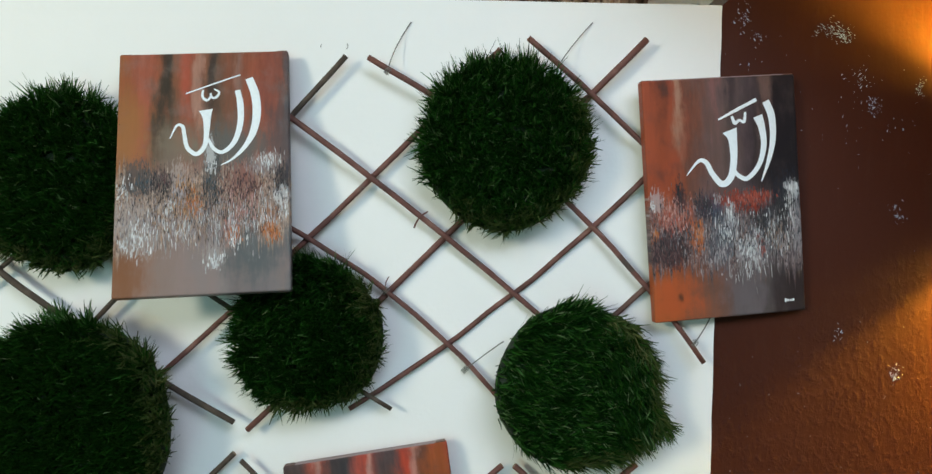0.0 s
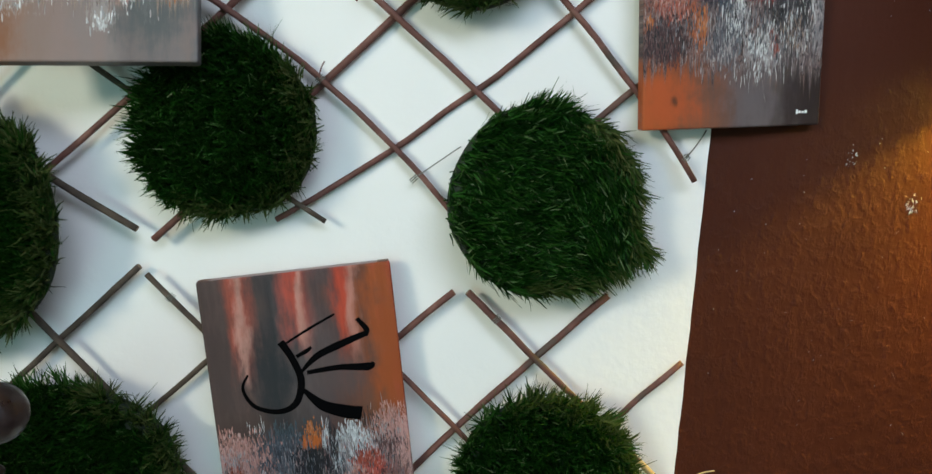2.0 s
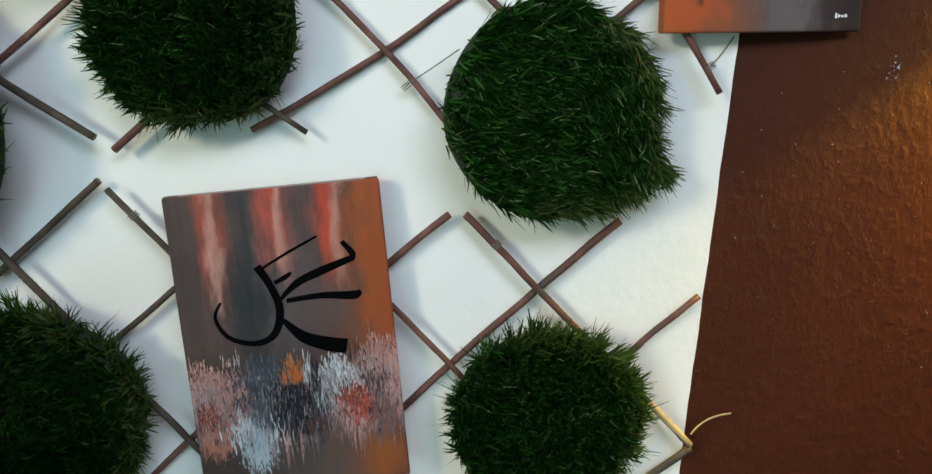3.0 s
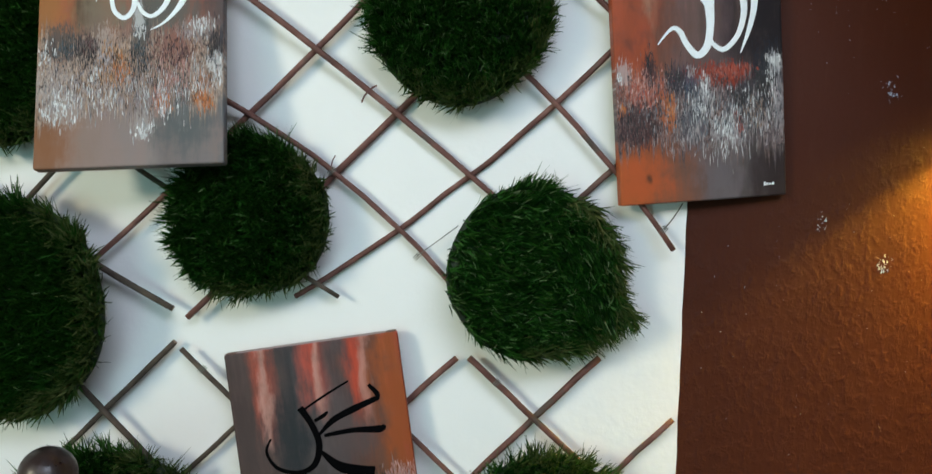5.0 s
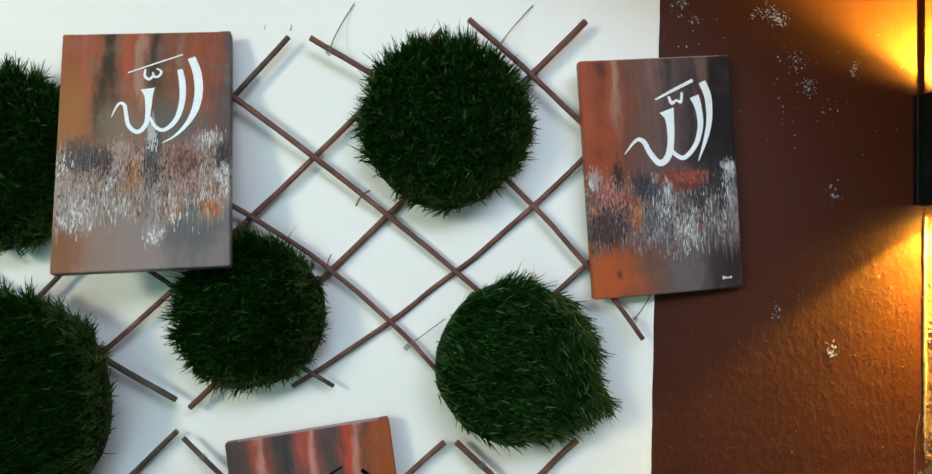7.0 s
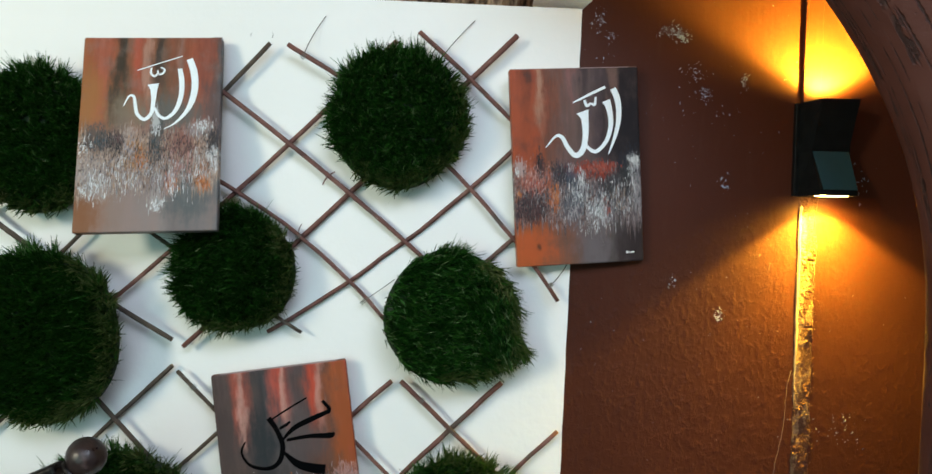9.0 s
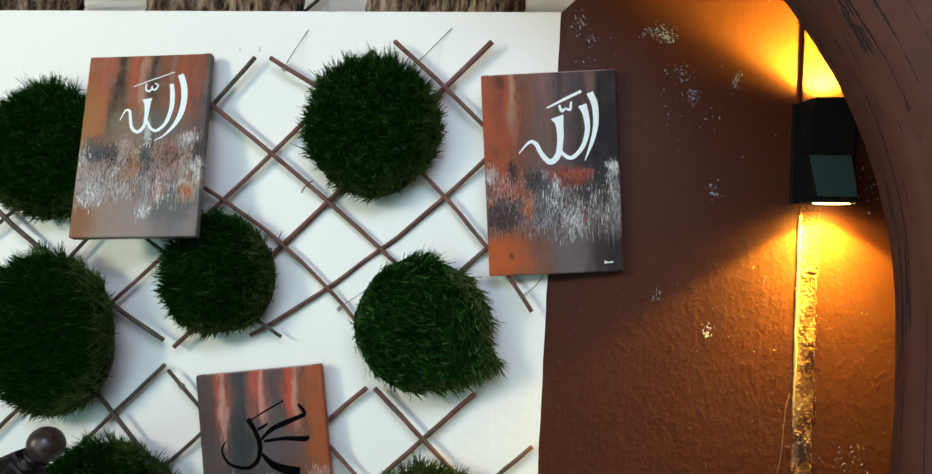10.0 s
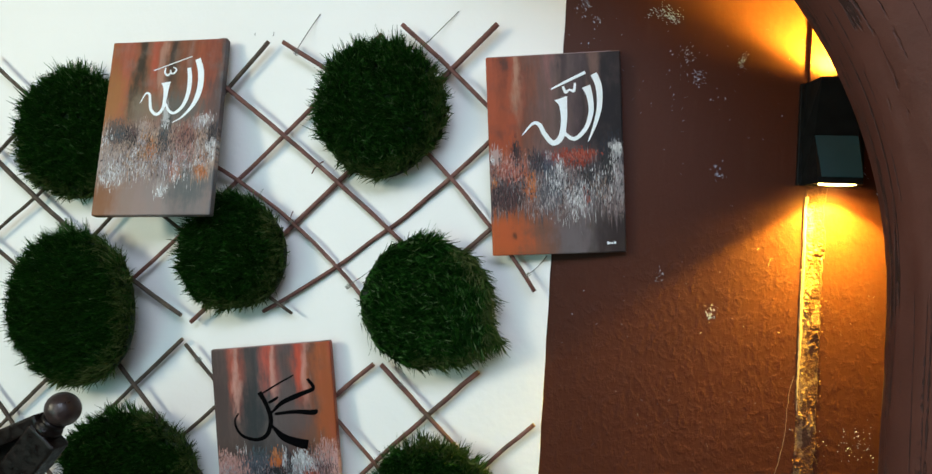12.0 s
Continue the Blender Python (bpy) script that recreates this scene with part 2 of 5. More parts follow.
def painting(name, across, low, streaks, washes, patches, blobs, band, seed, tone=(0.55, 0.53, 0.53), dark=0.7, haze=(0.065, 0.050, 0.043)):
    """Acrylic on canvas: blended vertical washes above, a band of scraped palette-knife strokes, a calm wash below.
    Canvas coordinates: x 0 to 0.2, z 0 to 0.3 m; blobs of paint: place (as shares of width and height), size, colour, cover."""
    m = Nodes(name)
    p = m.coords()
    x, z = m.sum("MULTIPLY", m.axis(p, 0), 5.0), m.sum("MULTIPLY", m.axis(p, 2), 1 / 0.3)
    wash = m.noise(m.mapped(p, (1, 0, 0.32), (seed, 0, 0)), 30, 5, 0.60)
    u = m.sum("ADD", x, m.span(wash, 0.25, 0.75, -0.10, 0.10))
    c = m.ramp(u, across)
    # soft dragged streaks hanging from the top edge
    for at, width, reach, colour in streaks:
        off = m.sum("ABSOLUTE", m.sum("SUBTRACT", m.sum("ADD", x, m.span(wash, 0.3, 0.7, -0.035, 0.035)), at))
        hang = m.sum("MULTIPLY", m.span(off, width * 0.1, width, 1, 0), m.span(m.sum("ADD", z, m.span(wash, 0.3, 0.7, -0.12, 0.12)), reach, reach + 0.32, 0, 1))
        c = m.mix(m.sum("MULTIPLY", hang, 0.85), c, colour)
    brush = m.noise(m.mapped(p, (1, 0, 0.16), (0, 0, seed)), 130, 5, 0.65)
    c = m.mix(0.42, c, m.ramp(brush, [(0.25, (0.2, 0.2, 0.2)), (0.75, (0.74, 0.72, 0.70))]), "OVERLAY")
    c = m.mix(m.span(m.sum("ADD", z, m.span(wash, 0.3, 0.7, -0.1, 0.1)), 0.30, 0.66, 0.9, 0.0), c, m.ramp(u, low))
    cloud = m.noise(m.mapped(p, (1, 0, 1), (seed, 0, seed)), 34, 4, 0.6)
    c = m.mix(m.span(cloud, 0.45, 0.72, 0, 0.36), c, haze)
    for bx, bz, rx, rz, colour, cover in washes:
        n = m.tree.nodes.new("ShaderNodeVectorMath")
        n.operation = "LENGTH"
        m.put(n.inputs[0], m.mapped(p, (5 / rx, 0, 1 / 0.3 / rz), (-bx / rx, 0, -bz / rz)))
        soft_edge = m.sum("ADD", m.span(cloud, 0.3, 0.7, -0.25, 0.25), m.span(brush, 0.3, 0.7, -0.2, 0.2))
        c = m.mix(m.span(m.sum("ADD", n.outputs["Value"], soft_edge), 0.2, 1.1, cover, 0.0), c, colour)
    # palette-knife band with ragged edges
    ragged = m.noise(m.mapped(p, (1, 0, 0.02), (seed * 2, 0, 0)), 260, 3, 0.7)
    swell = m.noise(m.mapped(p, (1, 0, 0.0), (seed, 0, 0)), 22, 2)
    up = m.sum("ADD", m.span(ragged, 0.25, 0.75, -0.09, 0.09), m.span(swell, 0.3, 0.7, -0.04, 0.04))
    low_z, high_z = band
    body = m.sum("MULTIPLY", m.span(m.sum("SUBTRACT", z, up), high_z - 0.05, high_z + 0.02, 1, 0), m.span(m.sum("ADD", z, up), low_z - 0.03, low_z + 0.06, 0, 1))
    knife = m.noise(m.mapped(p, (1, 0, 0.22), (seed, 0, 3)), 330, 5, 0.72, 0.6)
    fleck = m.noise(m.mapped(p, (1, 0, 0.26), (3, 0, seed)), 480, 4, 0.75, 0.5)
    under = m.noise(m.mapped(p, (1, 0, 0.6), (seed, 0, 1)), 30, 5, 0.65)
    c = m.mix(m.sum("MULTIPLY", body, m.span(knife, 0.30, 0.46, 0, 0.9)), c, m.ramp(under, patches))
    scrape = m.noise(m.mapped(p, (1, 0, 0.20), (9, 0, seed)), 620, 5, 0.8, 0.8)
    rough = m.sum("ADD", m.span(ragged, 0.25, 0.75, -0.32, 0.32), m.sum("ADD", m.span(fleck, 0.3, 0.7, -0.42, 0.42), m.span(scrape, 0.3, 0.7, -0.40, 0.40)))
    for bx, bz, rx, rz, colour, cover in blobs:
        n = m.tree.nodes.new("ShaderNodeVectorMath")
        n.operation = "LENGTH"
        m.put(n.inputs[0], m.mapped(p, (5 / rx, 0, 1 / 0.3 / rz), (-bx / rx, 0, -bz / rz)))
        near = m.span(m.sum("ADD", n.outputs["Value"], rough), 0.72, 1.10, 0.97 * cover, 0.0)
        c = m.mix(near, c, colour)
    c = m.mix(m.sum("MULTIPLY", body, m.span(scrape, 0.52, 0.45, 0, 0.5 * dark)), c, (0.020, 0.018, 0.022))
    pale = m.span(under, 0.44, 0.66, 0.74, 0.54)
    c = m.mix(m.sum("MULTIPLY", body, m.span(m.sum("SUBTRACT", fleck, pale), 0.0, 0.04, 0, 0.35)), c, (0.46, 0.44, 0.43))
    # single dabs of the knife: each a little lighter or darker than its neighbours
    dab = m.span(m.noise(m.mapped(p, (1, 0, 0.34), (seed, 0, 5)), 300, 4, 0.78, 0.9), 0.34, 0.66)
    soft = m.sum("MULTIPLY", body, 0.85)
    c = m.mix(soft, c, m.mix(1.0, c, m.ramp(dab, [(0.0, (0.30, 0.32, 0.36)), (0.30, (0.70, 0.70, 0.72)), (0.6, (1.0, 0.98, 0.97))]), "MULTIPLY"))
    light = m.sum("MULTIPLY", m.span(m.sum("ADD", dab, m.span(scrape, 0.35, 0.65, -0.22, 0.22)), 0.88, 0.96), m.span(under, 0.36, 0.60, 0.1, 0.9))
    c = m.mix(m.sum("MULTIPLY", m.sum("MULTIPLY", body, light), 0.4), c, tone)
    c = m.mix(m.sum("MULTIPLY", body, m.sum("MULTIPLY", m.span(dab, 0.10, 0.16, 1, 0), 0.7)), c, (0.020, 0.022, 0.028))
    weave = m.noise(m.mapped(p, (1, 1, 1)), 900, 2)
    high = m.sum("ADD", m.sum("MULTIPLY", m.sum("MULTIPLY", body, m.sum("ADD", knife, m.sum("MULTIPLY", dab, 0.6))), 1.8), m.sum("ADD", m.sum("MULTIPLY", weave, 0.25), m.sum("MULTIPLY", brush, 0.3)))
    return m.done(c, m.span(knife, 0.3, 0.7, 0.38, 0.50), m.bump(high, 0.45, 0.0012), gloss=0.17)


MAT_WHITE, MAT_BROWN, MAT_ARCH, MAT_MORTAR = white_paint(), brown_paint("chocolate_wall_paint"), bark_brown(), mortar()
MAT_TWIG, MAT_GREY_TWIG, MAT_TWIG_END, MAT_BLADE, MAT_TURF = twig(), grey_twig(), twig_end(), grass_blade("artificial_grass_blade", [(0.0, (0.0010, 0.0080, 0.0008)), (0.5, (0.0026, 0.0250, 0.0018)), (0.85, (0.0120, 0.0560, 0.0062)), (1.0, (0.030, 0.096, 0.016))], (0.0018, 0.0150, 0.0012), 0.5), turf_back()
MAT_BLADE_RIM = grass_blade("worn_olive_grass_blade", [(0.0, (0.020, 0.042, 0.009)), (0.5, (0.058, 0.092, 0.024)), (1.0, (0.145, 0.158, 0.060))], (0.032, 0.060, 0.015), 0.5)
# paler green holds the glints on the nap and the light in the fringe
MAT_BLADE_LIT = grass_blade("lit_grass_tip", [(0.0, (0.011, 0.066, 0.007)), (0.55, (0.036, 0.128, 0.021)), (0.88, (0.105, 0.178, 0.066)), (1.0, (0.20, 0.25, 0.135))], (0.018, 0.075, 0.011), 0.3)
MAT_BLACK, MAT_LENS, MAT_BARK, MAT_LOG, MAT_BRICK = black_metal(), lit_glass(), log_bark(), log_wood(), brick_white()
MAT_ROOM, MAT_FLOOR, MAT_RAIL, MAT_BALL = plaster("tan_plaster", (0.17, 0.15, 0.13), (0.24, 0.215, 0.185)), plaster("grey_floor", (0.13, 0.12, 0.11), (0.19, 0.175, 0.16)), varnished_wood("dark_varnished_rail", ((0.0018, 0.0011, 0.0010), (0.0055, 0.0027, 0.0024), (0.036, 0.018, 0.016)), 0.22), varnished_wood("worn_polished_ball", ((0.008, 0.0045, 0.0045), (0.026, 0.014, 0.0135), (0.10, 0.062, 0.060)), 0.5)
MAT_WIRE, MAT_STRAW = plain("thin_grey_wire", (0.16, 0.17, 0.15), 0.5), plain("dry_straw", (0.42, 0.33, 0.18), 0.7)
MAT_CALLI_WHITE, MAT_CALLI_BLACK = plain("white_acrylic", (0.78, 0.85, 0.89), 0.6), plain("black_acrylic", (0.003, 0.003, 0.0035), 0.9, 220, 0.0)
MAT_SIDE = plain("painted_canvas_side", (0.13, 0.065, 0.045), 0.55, 60)
MAT_LIT_EDGE = plain("toplit_canvas_edge", (0.30, 0.225, 0.225), 0.6, 90)
MAT_WOOD = plain("pine_stretcher", (0.45, 0.33, 0.2), 0.7, 60)
MAT_CHIP = plain("bluish_white_primer", (0.43, 0.58, 0.80), 0.6)
MAT_RIDGE = plain("pale_smoothed_mortar", (0.40, 0.29, 0.17), 0.8, 160, 0.2)
MAT_CRACK = plain("pale_crack_filler", (0.20, 0.15, 0.11), 0.8)
WHITE_OIL, ORANGE_OIL, INK_OIL, SALMON_OIL = (0.60, 0.61, 0.62), (0.56, 0.14, 0.028), (0.018, 0.022, 0.032), (0.42, 0.20, 0.16)


def dab_paint(name, colour):
    """Thick acrylic: each dab a little lighter, darker or greyer than the next."""
    m = Nodes(name)
    r, p = m.island(), m.world_place()
    grey = sum(colour) / 3
    c = m.ramp(r, [(0.0, tuple(0.50 * k for k in colour)), (0.4, tuple(0.80 * k for k in colour)), (0.75, colour), (1.0, tuple(min(0.8, 0.75 * k + 0.45 * grey) for k in colour))])
    return m.done(c, 0.42, m.bump(m.noise(p, 900, 3), 0.4, 0.0006), gloss=0.3)


MAT_DABS = [dab_paint(name, colour) for name, colour in (
    ("dab_white", (0.60, 0.61, 0.62)), ("dab_lilac_grey", (0.33, 0.29, 0.30)), ("dab_black", (0.020, 0.020, 0.024)), ("dab_teal", (0.050, 0.070, 0.085)), ("dab_orange", (0.46, 0.15, 0.045)),
    ("dab_rust", (0.33, 0.062, 0.036)), ("dab_maroon", (0.105, 0.050, 0.052)), ("dab_pink", (0.46, 0.235, 0.205)), ("dab_slate", (0.12, 0.13, 0.155)), ("dab_tan", (0.27, 0.185, 0.145)))]
MAT_PAINT_A = painting(
    "wash_painting_amber",
    [(0.0, (0.27, 0.104, 0.038)), (0.12, (0.30, 0.084, 0.038)), (0.26, (0.085, 0.055, 0.034)), (0.42, (0.23, 0.080, 0.042)), (0.60, (0.12, 0.070, 0.044)), (0.84, (0.27, 0.072, 0.036)), (0.93, (0.120, 0.062, 0.052)), (1.0, (0.080, 0.082, 0.090))],
    [(0.0, (0.17, 0.080, 0.046)), (0.15, (0.23, 0.150, 0.122)), (0.36, (0.24, 0.182, 0.170)), (0.56, (0.225, 0.190, 0.188)), (0.74, (0.120, 0.118, 0.126)), (0.86, (0.155, 0.150, 0.155)), (0.95, (0.18, 0.145, 0.142)), (1.0, (0.120, 0.122, 0.130))],
    [(0.15, 0.08, 0.46, (0.33, 0.095, 0.058)), (0.27, 0.07, 0.55, (0.030, 0.026, 0.020)), (0.42, 0.06, 0.62, (0.38, 0.080, 0.045)), (0.48, 0.035, 0.5, (0.38, 0.20, 0.15)), (0.56, 0.05, 0.60, (0.035, 0.028, 0.024)), (0.72, 0.04, 0.62, (0.24, 0.13, 0.10)), (0.88, 0.09, 0.50, (0.23, 0.065, 0.040))],
    [(0.05, 0.62, 0.18, 0.24, (0.30, 0.128, 0.045), 0.7), (0.68, 0.60, 0.30, 0.13, (0.100, 0.104, 0.096), 0.85), (0.36, 0.60, 0.20, 0.12, (0.19, 0.155, 0.115), 0.7), (0.96, 0.62, 0.12, 0.18, (0.090, 0.060, 0.058), 0.7), (0.06, 0.06, 0.16, 0.14, (0.19, 0.075, 0.030), 0.7), (0.78, 0.15, 0.22, 0.13, (0.085, 0.096, 0.100), 0.9)],
    [(0.25, (0.13, 0.135, 0.13)), (0.40, (0.28, 0.185, 0.145)), (0.52, (0.44, 0.34, 0.28)), (0.62, (0.36, 0.215, 0.13)), (0.75, (0.52, 0.48, 0.45))],
    [(0.13, 0.47, 0.10, 0.07, (0.055, 0.065, 0.068), 0.8), (0.27, 0.45, 0.08, 0.06, INK_OIL, 0.7), (0.08, 0.30, 0.12, 0.09, (0.36, 0.32, 0.31), 0.7), (0.16, 0.23, 0.15, 0.07, (0.36, 0.33, 0.32), 0.5),
     (0.37, 0.45, 0.06, 0.08, (0.36, 0.29, 0.26), 0.8), (0.42, 0.38, 0.09, 0.08, (0.42, 0.21, 0.09), 0.8), (0.55, 0.50, 0.05, 0.14, (0.045, 0.060, 0.062), 0.8), (0.54, 0.56, 0.03, 0.07, WHITE_OIL, 0.6),
     (0.73, 0.43, 0.13, 0.09, (0.24, 0.11, 0.085), 0.8), (0.87, 0.51, 0.10, 0.05, (0.30, 0.25, 0.24), 0.6), (0.96, 0.45, 0.05, 0.07, INK_OIL, 0.8), (0.95, 0.38, 0.05, 0.05, WHITE_OIL, 0.8),
     (0.66, 0.26, 0.05, 0.07, SALMON_OIL, 0.9), (0.67, 0.24, 0.02, 0.05, WHITE_OIL, 0.8), (0.87, 0.28, 0.07, 0.07, (0.42, 0.17, 0.075), 0.9), (0.57, 0.15, 0.06, 0.05, (0.36, 0.33, 0.32), 0.5), (0.78, 0.24, 0.05, 0.10, (0.12, 0.125, 0.13), 0.8)], (0.22, 0.50), 1.7, (0.58, 0.52, 0.49), 0.25, (0.205, 0.160, 0.142))
MAT_PAINT_B = painting(
    "wash_painting_dusk",
    [(0.0, (0.30, 0.064, 0.030)), (0.13, (0.28, 0.058, 0.027)), (0.28, (0.155, 0.058, 0.036)), (0.46, (0.145, 0.090, 0.086)), (0.60, (0.085, 0.058, 0.062)), (0.76, (0.035, 0.026, 0.028)), (1.0, (0.012, 0.010, 0.012))],
    [(0.0, (0.36, 0.092, 0.026)), (0.18, (0.33, 0.085, 0.028)), (0.36, (0.19, 0.080, 0.050)), (0.52, (0.115, 0.080, 0.074)), (0.66, (0.125, 0.108, 0.112)), (0.85, (0.040, 0.030, 0.030)), (1.0, (0.022, 0.017, 0.018))],
    [(0.11, 0.07, 0.55, (0.045, 0.022, 0.016)), (0.22, 0.04, 0.55, (0.34, 0.19, 0.13)), (0.46, 0.05, 0.55, (0.21, 0.095, 0.085)), (0.55, 0.05, 0.62, (0.025, 0.020, 0.022)), (0.80, 0.08, 0.62, (0.16, 0.095, 0.080))],
    [(0.07, 0.75, 0.18, 0.30, (0.32, 0.070, 0.026), 0.6), (0.92, 0.70, 0.22, 0.26, (0.012, 0.010, 0.012), 0.9), (0.50, 0.72, 0.16, 0.25, (0.105, 0.070, 0.060), 0.6), (0.12, 0.10, 0.24, 0.13, (0.42, 0.088, 0.028), 0.8), (0.60, 0.10, 0.20, 0.14, (0.13, 0.110, 0.118), 0.7), (0.92, 0.10, 0.20, 0.16, (0.030, 0.022, 0.023), 0.8), (0.17, 0.10, 0.03, 0.03, (0.05, 0.03, 0.02), 0.8)],
    [(0.25, (0.030, 0.034, 0.044)), (0.40, (0.10, 0.080, 0.088)), (0.52, (0.22, 0.170, 0.170)), (0.62, (0.17, 0.080, 0.060)), (0.78, (0.40, 0.33, 0.32))],
    [(0.17, 0.44, 0.14, 0.08, (0.38, 0.125, 0.085), 0.85), (0.05, 0.50, 0.05, 0.05, (0.42, 0.36, 0.36), 0.7), (0.12, 0.32, 0.13, 0.07, (0.075, 0.050, 0.055), 0.8), (0.20, 0.50, 0.05, 0.05, INK_OIL, 0.8), (0.30, 0.35, 0.06, 0.08, ORANGE_OIL, 0.65),
     (0.38, 0.46, 0.09, 0.06, (0.030, 0.036, 0.055), 0.85), (0.62, 0.475, 0.20, 0.05, (0.27, 0.036, 0.016), 0.95), (0.92, 0.47, 0.11, 0.11, INK_OIL, 0.9), (0.96, 0.51, 0.05, 0.04, WHITE_OIL, 0.7),
     (0.52, 0.38, 0.06, 0.09, (0.42, 0.42, 0.45), 0.8), (0.45, 0.30, 0.10, 0.09, (0.14, 0.14, 0.165), 0.8), (0.66, 0.28, 0.11, 0.07, (0.42, 0.40, 0.41), 0.8), (0.44, 0.44, 0.05, 0.05, (0.05, 0.075, 0.11), 0.8), (0.78, 0.40, 0.05, 0.06, (0.05, 0.055, 0.07), 0.8), (0.86, 0.34, 0.12, 0.10, (0.060, 0.058, 0.066), 0.85), (0.12, 0.28, 0.14, 0.06, (0.055, 0.032, 0.036), 0.85), (0.72, 0.30, 0.025, 0.05, (0.30, 0.05, 0.03), 0.8), (0.97, 0.36, 0.04, 0.12, (0.34, 0.34, 0.36), 0.6)], (0.20, 0.48), 4.3, (0.64, 0.63, 0.65), 0.50)
MAT_PAINT_C = painting(
    "wash_painting_rose",
    [(0.0, (0.075, 0.050, 0.048)), (0.18, (0.085, 0.055, 0.052)), (0.36, (0.040, 0.036, 0.040)), (0.50, (0.090, 0.072, 0.075)), (0.66, (0.085, 0.055, 0.055)), (0.82, (0.15, 0.055, 0.034)), (0.92, (0.30, 0.078, 0.026)), (1.0, (0.32, 0.060, 0.034))],
    [(0.0, (0.060, 0.038, 0.032)), (0.35, (0.062, 0.045, 0.042)), (0.6, (0.075, 0.060, 0.058)), (0.85, (0.21, 0.070, 0.026)), (1.0, (0.115, 0.045, 0.034))],
    [(0.19, 0.10, 0.60, (0.42, 0.085, 0.050)), (0.20, 0.045, 0.48, (0.46, 0.25, 0.21)), (0.50, 0.12, 0.68, (0.46, 0.070, 0.040)), (0.53, 0.045, 0.62, (0.46, 0.24, 0.20)), (0.74, 0.08, 0.62, (0.46, 0.060, 0.030)), (0.79, 0.045, 0.55, (0.44, 0.20, 0.16))],
    [(0.33, 0.62, 0.14, 0.22, (0.022, 0.024, 0.028), 0.9), (0.06, 0.70, 0.10, 0.22, (0.060, 0.042, 0.040), 0.7), (0.66, 0.62, 0.18, 0.14, (0.085, 0.062, 0.062), 0.8), (0.95, 0.70, 0.13, 0.35, (0.27, 0.066, 0.020), 0.85), (0.10, 0.46, 0.22, 0.08, (0.062, 0.038, 0.034), 0.8), (0.92, 0.08, 0.12, 0.10, (0.24, 0.075, 0.022), 0.8)],
    [(0.25, (0.028, 0.040, 0.060)), (0.40, (0.10, 0.12, 0.15)), (0.52, (0.40, 0.235, 0.22)), (0.64, (0.50, 0.31, 0.30)), (0.78, (0.55, 0.57, 0.60))],
    [(0.08, 0.33, 0.14, 0.08, (0.52, 0.31, 0.29), 0.95), (0.22, 0.26, 0.12, 0.07, (0.50, 0.26, 0.24), 0.9), (0.10, 0.20, 0.08, 0.06, (0.56, 0.22, 0.15), 0.8), (0.30, 0.36, 0.14, 0.07, (0.055, 0.070, 0.090), 0.9), (0.28, 0.17, 0.08, 0.10, (0.46, 0.54, 0.60), 0.9),
     (0.47, 0.26, 0.12, 0.10, INK_OIL, 0.95), (0.49, 0.385, 0.06, 0.035, ORANGE_OIL, 0.95), (0.58, 0.31, 0.05, 0.12, INK_OIL, 0.85), (0.71, 0.33, 0.11, 0.08, (0.55, 0.60, 0.64), 0.95), (0.79, 0.26, 0.10, 0.06, (0.40, 0.060, 0.045), 0.9), (0.94, 0.37, 0.09, 0.09, (0.46, 0.27, 0.26), 0.9), (0.90, 0.22, 0.06, 0.07, (0.20, 0.10, 0.09), 0.7)], (0.16, 0.39), 8.9, (0.58, 0.54, 0.55), 0.40)


# ---- building helpers ----
def mesh_from(name, verts, faces, material, smooth=False):
    me = bpy.data.meshes.new(name)
    me.from_pydata(verts, [], faces)
    for mat in (material if isinstance(material, (list, tuple)) else [material]):
        me.materials.append(mat)
    if smooth:
        me.shade_smooth()
    me.update()
    return me


def part(name, bm, material, parent=None, label="", smooth=False):
    """Links a bmesh as one mesh object, under a thing or a part."""
    me = bpy.data.meshes.new(name)
    bm.to_mesh(me)
    bm.free()
    me.materials.append(material)
    if smooth:
        me.shade_smooth()
    ob = new(name, me)
    ob.parent = parent
    return tagged(ob, label)


def empty(name, m, label, category, group="", kind=""):
    ob = new(name)
    ob.empty_display_size = 0.02
    ob.matrix_world = m
    return tagged(ob, label, category, group, kind)


def box(x0, x1, y0, y1, z0, z1, bevel=0.0, bm=None):
    bm = bm or bmesh.new()
    r = bmesh.ops.create_cube(bm, size=1, matrix=Matrix.Translation(((x0 + x1) / 2, (y0 + y1) / 2, (z0 + z1) / 2)) @ Matrix.Diagonal((x1 - x0, y1 - y0, z1 - z0, 1)))
    if bevel:
        es = {e for v in r["verts"] for e in v.link_edges}
        bmesh.ops.bevel(bm, geom=list(es), offset=bevel, segments=3, affect="EDGES", profile=0.5)
    return bm


def slab(outline, y0, y1, bevel=0.0):
    """A plate standing in the wall's plane: outline of (x, z), from y0 (front) to y1."""
    bm = bmesh.new()
    face = bm.faces.new([bm.verts.new((x, y0, z)) for x, z in outline])
    r = bmesh.ops.extrude_face_region(bm, geom=[face])
    bmesh.ops.translate(bm, verts=[v for v in r["geom"] if isinstance(v, bmesh.types.BMVert)], vec=(0, y1 - y0, 0))
    bmesh.ops.recalc_face_normals(bm, faces=bm.faces)
    if bevel:
        bmesh.ops.bevel(bm, geom=list(bm.edges), offset=bevel, segments=2, affect="EDGES", profile=0.5)
    return bm


